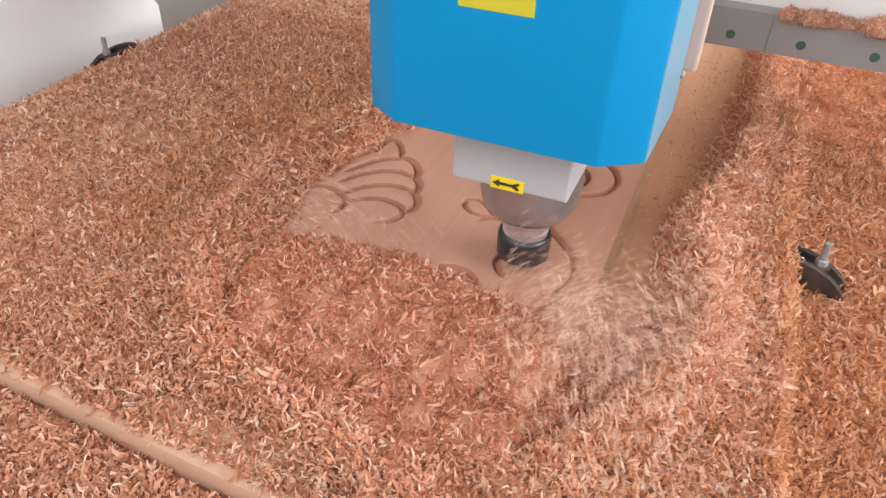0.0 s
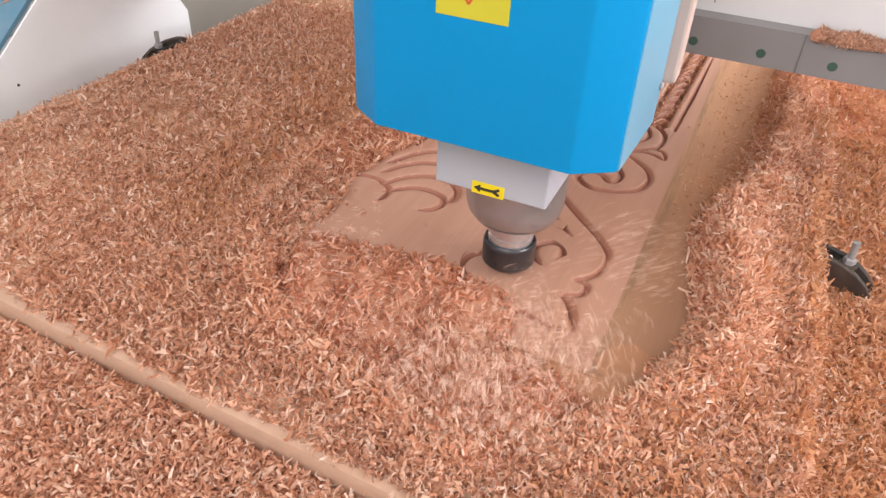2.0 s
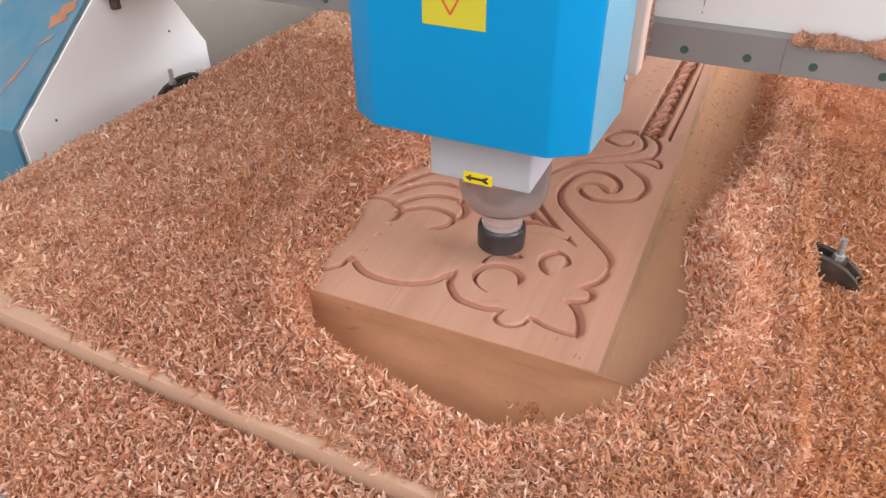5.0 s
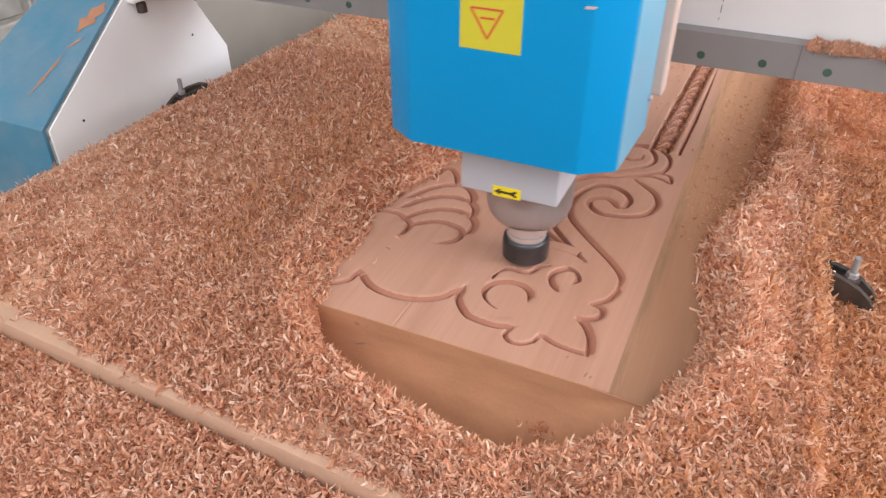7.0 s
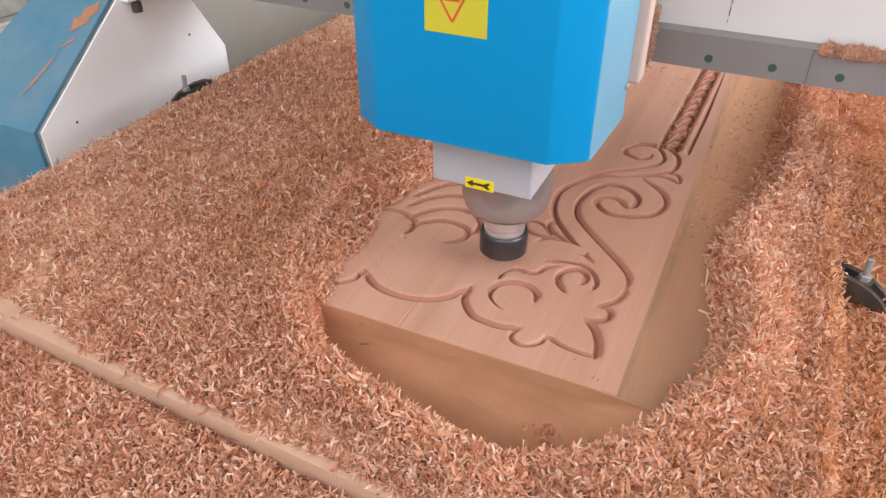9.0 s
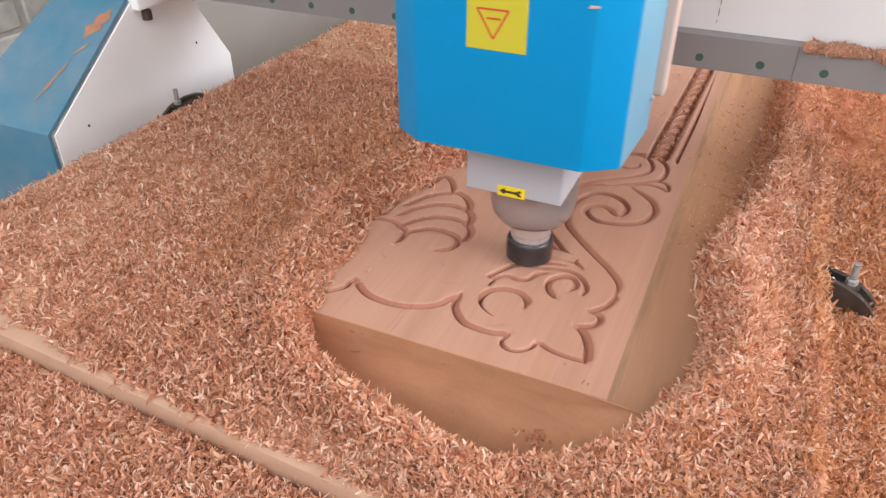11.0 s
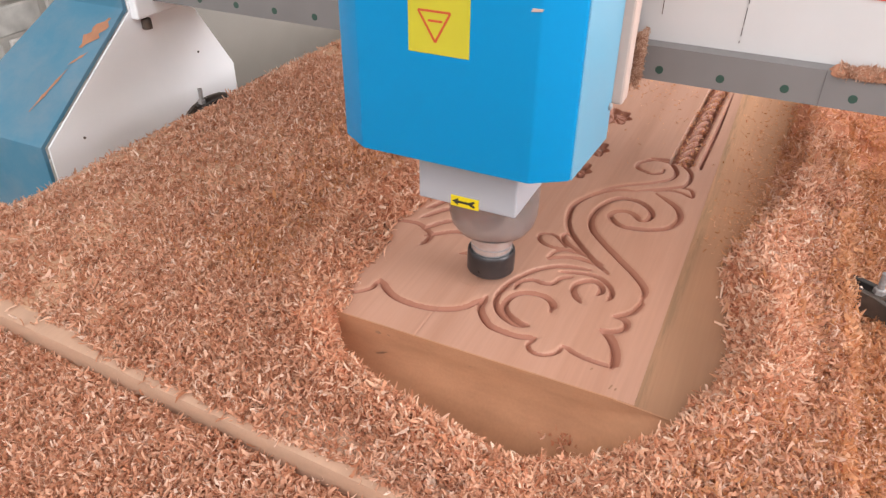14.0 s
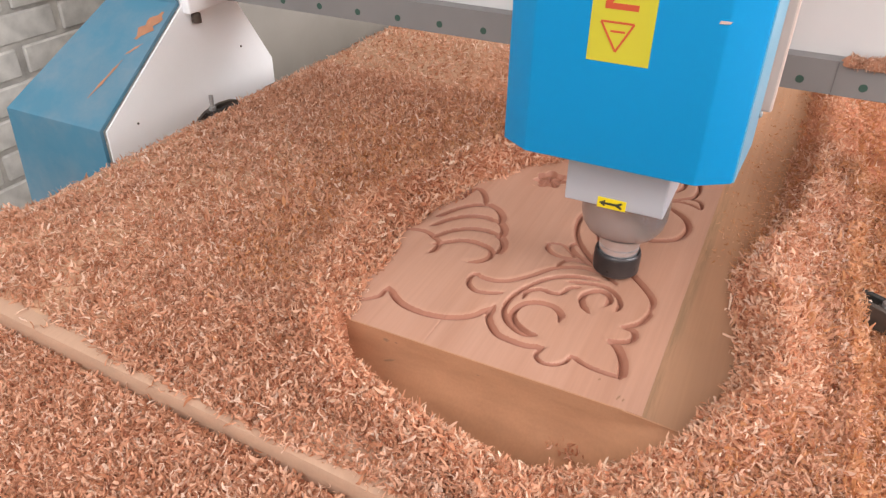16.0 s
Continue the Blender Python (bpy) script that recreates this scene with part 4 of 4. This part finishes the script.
for i_ in range(46):
    t_ = rc.uniform(0, 3.2) if i_ < 24 else rc.uniform(5.8, 15.6)
    a_ = radians(rc.uniform(-110, 60) if i_ % 2 else rc.uniform(150, 300))
    ex_, ey_ = -0.09 + rc.uniform(0.2, 0.33) * math.cos(a_), 0.07 + rc.uniform(0.2, 0.3) * math.sin(a_)
    sx_, sy_ = -0.22 + rc.uniform(-0.05, 0.0), rc.uniform(0.05, 0.25)
    if i_ % 2:
        sx_, sy_ = rc.uniform(0.06, 0.085), rc.uniform(0.05, 0.22)
    flier(1, 0, rc.uniform(0.008, 0.014), (sx_, sy_, max(rest_z(sx_, sy_), TOP - 0.004) + 0.002), (0.5 * (sx_ + ex_), 0.5 * (sy_ + ey_), TOP + rc.uniform(0.05, 0.16)), (ex_, ey_, rest_z(ex_, ey_) + 0.002), t_, rc.uniform(0.4, 0.7), rc.uniform(-80, 80))


# ---- gantry: beam, linear rail and side leg, moving along y ----
gantry = tagged(new("gantry"), "white and blue router gantry with a steel linear rail", "router gantry")
RY, RZ0, RZ1 = 0.348, 0.227, 0.262
part("beam", box(-0.86, 1.05, RY + 0.014, RY + 0.16, 0.2245, 0.52, 0.003), M_BEAM, gantry, "white painted beam with scratches")
rail = part("linear_rail", prism([(RY, RZ0), (RY + 0.0135, RZ0), (RY + 0.0135, RZ1 + 0.002), (RY, RZ1)], "x", -0.757, 1.0, 0), M_RAIL, gantry, "grey steel linear rail")
for i in range(-14, 15):
    px = 0.059 + 0.06 * i
    bm = lathe([(0.0046, -0.0006), (0.0046, 0.0), (0.0038, 0.0004)], 18)
    part("rail_plug", bm, M_HOLE, rail, at=pose(px, RY + 0.0002, 0.2385, 90, 0, 0))
part("rail_joint", box(0.0908, 0.0911, RY - 0.0004, RY, RZ0, RZ1), M_IRON, rail)
# side leg: white inner plate, blue folded cover
plate = [(0.1425, 0.0905), (0.315, 0.2185), (0.315, 0.40), (0.420, 0.40), (0.420, 0.2200), (0.503, 0.0915), (0.505, -0.25), (0.1425, -0.25)]
part("side_plate", prism(plate, "x", -0.760, -0.757, 0.0006), M_WHITE, gantry, "white side plate with cut corners")
cover = [(0.1400, 0.0915), (0.315, 0.2200), (0.315, 0.42), (0.309, 0.42), (0.309, 0.2235), (0.1340, 0.0940), (0.1340, -0.060), (0.1400, -0.060)]
cover_bm = prism(cover, "x", -0.955, -0.7602, 0.0008)
for v in cover_bm.verts:
    if v.co.x < -0.9:
        v.co.x += 0.010 * float(step(-0.06, 0.09, v.co.z)) + 0.060 * float(np.clip((v.co.z - 0.09) / 0.12, 0, 1))
part("leg_cover", cover_bm, M_BLUE_OLD, gantry, "worn blue folded sheet cover with orange rust streaks")
for u0, u1, x0, w in ((0.68, 0.92, -0.792, 0.030), (0.20, 0.52, -0.812, 0.006), (0.55, 0.66, -0.795, 0.006)):
    bm = bmesh.new()
    n_ = 9
    ring = []
    for i in range(n_):
        f_ = i / (n_ - 1)
        ww = w * math.sin(math.pi * (0.06 + 0.88 * f_)) * (0.75 + 0.35 * math.sin(17 * f_ + u0 * 40))
        u_ = u0 + (u1 - u0) * f_
        y_, z_ = 0.1340 + 0.1750 * u_, 0.0940 + 0.1295 * u_
        xm = x0 + 0.02 * f_
        ring.append((bm.verts.new((xm - ww / 2, y_ - 0.0004, z_ + 0.0005)), bm.verts.new((xm + ww / 2, y_ - 0.0004, z_ + 0.0005))))
    for a, c in zip(ring, ring[1:]):
        bm.faces.new((a[0], a[1], c[1], c[0]))
    part("rust_streak", bm, M_RUST, gantry)
part("beam_bracket", box(-0.78, -0.745, 0.317, 0.43, 0.2075, 0.26, 0.003), M_WHITE, gantry)
part("bracket_bolt", lathe([(0.007, -0.012), (0.007, 0.0), (0.0055, 0.002)], 12), M_IRON, gantry, at=pose(-0.752, 0.336, 0.2035, 0, 0, 0))
for y_, z_ in ((0.196, 0.0835), (0.428, 0.131)):
    part("plate_screw", lathe([(0.0018, 0.0), (0.0015, 0.0010)], 10), M_IRON, gantry, at=pose(-0.7568, y_, z_, 0, 90, 0))
part("side_plate", prism(plate, "x", 1.03, 1.05, 0.001), M_WHITE, gantry)
for x0, w, hgt in ((0.104, 0.020, 0.07), (0.140, 0.034, 0.07)):
    part("sign_bar", box(x0, x0 + w, RY + 0.0125, RY + 0.0138, 0.326, 0.326 + hgt), M_REDSIGN, gantry, "red letter reduced to a plain bar")
for x0, z0, z1 in ((0.0080, 0.279, 0.287), (0.0082, 0.290, 0.306), (0.0086, 0.310, 0.34), (0.0076, 0.272, 0.2745), (-0.07, 0.29, 0.33)):
    part("scratch", box(x0, x0 + 0.0007, RY + 0.0132, RY + 0.0139, z0, z1), M_IRON, gantry)
rr_ = np.random.default_rng(11)
ux = np.linspace(0.088, 0.45, 120)
rad = 0.0070 + 0.0040 * grid_noise(ux * 38, ux * 0, 4) + 0.0025 * grid_noise(ux * 150, ux * 0, 5)
rad *= step(0.088, 0.10, ux)
arc = np.linspace(-0.25, math.pi * 0.75, 12)
ring_ = [[(x_, RY + 0.004 - r_ * math.cos(w_) * 0.9, RZ1 - 0.002 + r_ * math.sin(w_)) for w_ in arc] for x_, r_ in zip(ux, rad)]
vv = [p_ for r_ in ring_ for p_ in r_]
ff = [(i * 12 + k, i * 12 + k + 1, i * 12 + k + 13, i * 12 + k + 12) for i in range(len(ux) - 1) for k in range(11)]
ob = new("shaving_mound", mesh_from("shaving_mound", vv, ff, M_PACKED, True))
ob.parent = gantry
ci, cw = rr_.integers(4, 119, 4200), rr_.uniform(-0.2, 2.2, 4200)
cl = np.stack([ux[ci] + rr_.uniform(0, 0.003, 4200), RY + 0.004 - rad[ci] * np.cos(cw) * 0.92, RZ1 - 0.002 + rad[ci] * np.sin(cw) * 1.02], -1)
ob = new("shaving_crust", chip_mesh("shaving_crust", cl, rr_.uniform(0.004, 0.009, 4200), rr_, 0.9, M_CRUST))
ob.parent = gantry
ob["label"] = "brown shavings caked on top of the rail"

# ---- spindle head, moving with the gantry and along it ----
# origin: tool axis at the board's top
head = tagged(new("spindle_head"), "blue sheet-metal router head with a grey spindle and black collet nut", "router head")
CF, CB, HZ = -0.104, -0.010, 0.162
outline = [(-0.0655, CF), (0.0625, CF), (0.0863, -0.088), (0.0900, CB), (-0.0910, CB), (-0.0893, -0.088)]
hood = part("hood", prism(outline, "z", HZ, 0.64, 0.0016), M_BLUE, head, "bright blue folded sheet hood", smooth=True)
# thin sheet over the hood's right side that carries its painted-in brightness
part("hood_side", prism([(0.0862, -0.0865), (0.0874, -0.0865), (0.0911, CB + 0.001), (0.0899, CB + 0.001)], "z", HZ + 0.0005, 0.64, 0.0004), M_BLUE_LIT, head, "glossy blue hood side, coloured paler for the light on it")
part("side_screw", lathe([(0.0026, 0), (0.0026, 0.0015), (0.0016, 0.0024)], 12), M_STEEL, head, at=pose(0.0908, CB - 0.004, 0.190, 0, 90, 0))
part("back_plate", box(-0.09, 0.099, CB + 0.0012, CB + 0.018, 0.190, 0.64, 0.002), M_TAN, head, "dusty tan carriage plate")
part("carriage", box(-0.075, 0.060, CB + 0.019, RY - 0.134 + 0.017 - 0.004, 0.172, 0.42, 0.003), M_TAN, head)
part("spindle_block", box(-0.0412, 0.0415, -0.0625, 0.040, 0.107, HZ - 0.001, 0.0015), M_GREY, head, "smooth grey spindle housing")
part("spindle_nose", lathe([(0.0190, 0.0528), (0.0255, 0.0538), (0.0325, 0.0578), (0.0368, 0.0645), (0.0388, 0.073), (0.0392, 0.086), (0.0392, 0.1068)], 48), M_CONE, head, "turned steel spindle nose", smooth=True)
part("collet_shaft", lathe([(0.0176, 0.030), (0.0186, 0.0302), (0.0186, 0.0390), (0.0175, 0.0396), (0.0187, 0.0404), (0.0187, 0.0520), (0.0170, 0.0526)], 40), M_SHAFT, head, "bright ground steel shaft", smooth=True)
bm = lathe([(0.0165, 0.0105), (0.0200, 0.0110), (0.0216, 0.0128), (0.0218, 0.0255), (0.0218, 0.0300), (0.0214, 0.0325), (0.0205, 0.0335), (0.0198, 0.0335), (0.0196, 0.0315), (0.0188, 0.0310)], 48)
nut = part("collet_nut", bm, M_BLACK, head, "black collet nut", smooth=True)
part("cutter", lathe([(0.0008, -0.001), (0.003, 0.005), (0.003, 0.0126)], 16), M_CHROME, head)
# stickers on the hood and housing
fy = CF - 0.0006
st = part("warning_sticker", box(-0.0262, 0.0170, fy, CF + 0.0002, 0.2408, 0.345, 0.0002, 1), M_OLIVE, head, "yellow sticker with a red arrow triangle")


def stroke(parent, p, q, w, y0, mat, name="stroke"):
    dx, dz = q[0] - p[0], q[1] - p[1]
    l = math.hypot(dx, dz)
    nx_, nz_ = -dz / l * w / 2, dx / l * w / 2
    o = [(p[0] + nx_, p[1] + nz_), (p[0] - nx_, p[1] - nz_), (q[0] - nx_, q[1] - nz_), (q[0] + nx_, q[1] + nz_)]
    return part(name, prism(o, "y", y0 - 0.0003, y0 + 0.0002), mat, parent)


tri = [(-0.0187, 0.2683), (0.0038, 0.2683), (-0.0067, 0.2488)]
for p, q in zip(tri, tri[1:] + tri[:1]):
    stroke(st, p, q, 0.0014, fy, M_RED, "triangle_side")
stroke(st, (-0.0117, 0.2623), (-0.0017, 0.2623), 0.0014, fy, M_RED, "minus_mark")
for p, q in (((-0.0172, 0.2788), (0.0053, 0.2788)), ((-0.0157, 0.2798), (0.0028, 0.3058)), ((-0.0167, 0.3073), (0.0038, 0.3073))):
    stroke(st, p, q, 0.004, fy, M_RED, "letter_stroke")
ar = part("arrow_label", box(-0.0127, 0.0110, -0.0633, -0.0623, 0.1066, 0.1158, 0.0002, 1), M_YELLOW, head, "small yellow label with a black arrow")
part("arrow", prism([(-0.011, 0.0925), (-0.006, 0.0955), (-0.006, 0.0935), (0.003, 0.0935), (0.007, 0.0955), (0.0085, 0.0945), (0.006, 0.0925), (0.0085, 0.0905), (0.007, 0.0895), (0.003, 0.0915), (-0.006, 0.0915), (-0.006, 0.0895)], "y", -0.0637, -0.0631), M_INK, ar, at=pose(-0.0002, 0, 0.0187))
cl = np.stack([rr_.uniform(0.040, 0.068, 4200), rr_.uniform(0.203, 0.2115, 4200), 0.180 - 0.055 * rr_.random(4200) ** 1.3], -1)
cl[:, 0] -= 0.010 * step(0.145, 0.118, cl[:, 2]) * rr_.random(4200)
side_ = rr_.random(4200) < 0.35
cl[side_, 0], cl[side_, 1] = 0.066 + rr_.uniform(0, 0.004, int(side_.sum())), rr_.uniform(0.207, 0.2295, int(side_.sum()))
part("bearing_block", box(0.031, 0.064, 0.211, 0.2285, 0.128, 0.174, 0.002), M_TAN, head, "dusty rail bearing block")
ob = new("shaving_cake", chip_mesh("shaving_cake", cl, rr_.uniform(0.004, 0.008, 4200), rr_, 0.8, M_CRUST))
ob.parent = head
ob["label"] = "brown shavings caked on the carriage"
part("stuck_chip", prism([(-0.004, 0.0), (0.003, 0.0007), (0.004, 0.002), (-0.003, 0.002)], "y", CF - 0.001, CF), M_TAN, head, at=pose(0.060, 0, 0.276))


# ---- clamps ----
def clamp(m, label, stud=True):
    """A cast bridge clamp: two arched cheeks, a toe, a threaded stud with a nut."""
    c = tagged(new("clamp"), label, "clamp", group="bed clamps")
    c.matrix_basis = m
    arch = [(-0.012, -0.010), (-0.010, -0.003), (0.0, 0.0), (0.016, -0.0005), (0.030, -0.0035), (0.042, -0.009), (0.052, -0.0165), (0.059, -0.0255), (0.061, -0.034), (0.057, -0.036), (0.046, -0.029), (0.030, -0.025), (0.012, -0.024), (-0.010, -0.022)]
    for s in (-1, 1):
        part("clamp_arm", prism(arch, "y", s * 0.0090 - 0.0030, s * 0.0090 + 0.0030, 0.0009), M_IRON, c, "dark cast iron arm")
    part("clamp_toe", box(-0.010, 0.006, -0.0058, 0.0058, -0.016, -0.005, 0.002), M_IRON, c)
    if not stud:
        return c
    stud_at = pose(0.033, 0, -0.006, 0, -1, 0)
    part("washer", lathe([(0.0080, -0.002), (0.0080, 0.0005), (0.006, 0.001)], 20), M_IRON, c, at=stud_at)
    part("clamp_nut", lathe([(0.0055, 0.001), (0.0055, 0.0055), (0.0042, 0.0065)], 6), M_STEEL, c, at=stud_at)
    prof = [(0.0029 + 0.0003 * (i % 2), -0.03 + 0.0018 * i) for i in range(30)]
    part("stud", lathe(prof, 12), M_STEEL, c, "threaded steel stud", at=stud_at)
    return c


clamp(pose(0.147, 0.236, 0.1075, 0, 0, -7), "dark iron bridge clamp with a threaded stud, half buried in shavings")
clamp(pose(-0.655, 0.345, 0.106, 0, 0, -112), "dark iron bridge clamp at the board's edge before the white plate")
clamp(pose(-0.684, 0.500, 0.080, 0, 4, -120), "dark iron bridge clamp nearly buried at the board's edge", False)

# ---- far panel behind the gantry leg ----
panel = tagged(new("side_panel"), "plain grey-beige sheet panel behind the machine", "panel")
part("sheet", box(-1.10, -1.085, 0.75, 2.1, -0.9, 0.42, 0.002), M_BEIGE, panel)
for y_, z_ in ((0.90, 0.145), (1.35, 0.20), (1.8, 0.26)):
    part("panel_screw", lathe([(0.003, 0.0), (0.0025, 0.0015)], 10), M_IRON, panel, at=pose(-1.0848, y_, z_, 0, 90, 0))

# ---- bricks of the west wall ----
bm_ = box(-0.006, 0.006, -0.118, 0.118, -0.033, 0.033, 0.004, 1)
tmp = part("brick", bm_, M_BRICK, wall_west, at=pose(-1.597, 0.0, -0.6))
rb = random.Random(5)
count = 0
for r in range(22):
    for k in range(13):
        if count >= 290:
            break
        o = tmp if count == 0 else tmp.copy()
        if count:
            scene.collection.objects.link(o)
        y_ = -0.45 + 0.25 * k + (0.125 if r % 2 else 0) + rb.uniform(-0.004, 0.004)
        o.matrix_basis = pose(-1.597 + rb.uniform(-0.003, 0.002), y_, -0.85 + 0.077 * r + rb.uniform(-0.002, 0.002), 0, rb.uniform(-1, 1), rb.uniform(-0.8, 0.8))
        count += 1


# ---- moving things ----
def motions():
    rows = [
        (0.0, -0.0522, -0.0057, 0.0093),
        (0.3, -0.0523, 0.0146, 0.0076),
        (0.5, -0.0772, 0.0100, 0.0064),
        (0.8, -0.0629, -0.0382, 0.0095),
        (1.0, -0.0644, -0.0256, 0.0115),
        (1.3, -0.0622, -0.0246, 0.0144),
        (1.5, -0.0788, -0.0418, 0.0163),
        (1.8, -0.0827, -0.0474, 0.0113),
        (2.0, -0.0837, -0.0474, 0.0079),
        (2.3, -0.0808, -0.0499, 0.0063),
        (2.5, -0.1130, -0.0301, 0.0053),
        (2.8, -0.1142, -0.0704, 0.0079),
        (3.0, -0.1082, -0.0596, 0.0097),
        (3.3, -0.1113, -0.0525, 0.0139),
        (3.5, -0.1069, -0.0475, 0.0167),
        (3.7, -0.1072, -0.0277, 0.0152),
        (5.8, -0.1068, -0.0254, 0.0171),
        (6.0, -0.1180, -0.0319, 0.0155),
        (6.3, -0.1092, -0.0314, 0.0087),
        (6.5, -0.1183, -0.0297, 0.0041),
        (6.8, -0.1221, -0.0097, 0.0037),
        (7.0, -0.1031, 0.0056, 0.0035),
        (7.3, -0.0790, 0.0251, 0.0051),
        (7.5, -0.0729, 0.0198, 0.0061),
        (7.8, -0.0707, 0.0207, 0.0117),
        (8.0, -0.0803, 0.0151, 0.0154),
        (8.3, -0.1226, -0.0163, 0.0150),
        (8.5, -0.1321, -0.0175, 0.0147),
        (10.8, -0.0781, 0.0248, 0.0031),
        (11.0, -0.1018, 0.0229, 0.0004),
        (11.3, -0.1156, 0.0059, 0.0017),
        (11.5, -0.1240, -0.0235, 0.0025),
        (11.8, -0.1250, -0.0410, 0.0013),
        (12.0, -0.1108, -0.0578, 0.0005),
        (12.3, -0.0935, -0.0615, 0.0030),
        (12.5, -0.1011, -0.0757, 0.0047),
        (12.8, -0.1378, -0.0415, 0.0029),
        (13.0, -0.1309, -0.0169, 0.0017),
        (13.3, -0.1355, -0.0099, 0.0084),
        (13.5, -0.1322, -0.0153, 0.0128),
        (13.8, -0.1511, -0.0211, 0.0105),
        (14.0, -0.1471, -0.0279, 0.0090),
        (14.3, -0.1457, -0.0166, 0.0023),
        (14.5, -0.1573, -0.0238, -0.0022),
        (14.8, -0.1818, -0.0118, -0.0003),
        (15.0, -0.1704, -0.0113, 0.0009),
        (15.3, -0.1330, 0.0248, 0.0002),
        (15.5, -0.1067, 0.0446, -0.0003),
        (15.8, -0.0604, 0.0478, 0.0014),
        (16.0, -0.0563, 0.0460, 0.0025),
    ]
    walk(gantry, [(t, pose(0, y + 0.017, 0)) for t, x, y, z in rows])
    for ob_, t0 in strips:
        walk(ob_, [(0, pose(0, 0, 0)), (t0, pose(0, 0, 0)), (t0 + 0.25, pose(0, 0, -0.0125)), (16, pose(0, 0, -0.0125))])
    for ob_, p_, t0, q_ in clumps:
        mid = [0.5 * (a + c) for a, c in zip(p_, q_)]
        mid[1] = min(p_[1], -0.02) if q_[2] < 0.05 else mid[1]
        mid[2] = max(p_[2], q_[2]) + 0.004
        walk(ob_, [(0, pose(*p_)), (t0, pose(*p_)), (t0 + 0.2, pose(*mid, 8, 0, 10)), (t0 + 0.45, pose(*q_, 4, 0, 20)), (16, pose(*q_, 4, 0, 20))])
    for ob_, p_, w_, q_, t0, dur, spin in fliers:
        rows_ = [(t0 - 0.04, pose(*p_)), (t0, pose(*p_)), (t0 + dur * 0.45, pose(*w_, spin, spin * 0.4, spin)), (t0 + dur, pose(*q_, spin * 0.3, 0, spin * 1.4))]
        if t0 > 0.05:
            rows_ = [(0, pose(*p_))] + [r for r in rows_ if r[0] > 0]
        walk(ob_, rows_ + [(16, rows_[-1][1])])
    walk(head, [(t, pose(x, y + 0.134, TOP - 0.0100 + z)) for t, x, y, z in rows])


motions()
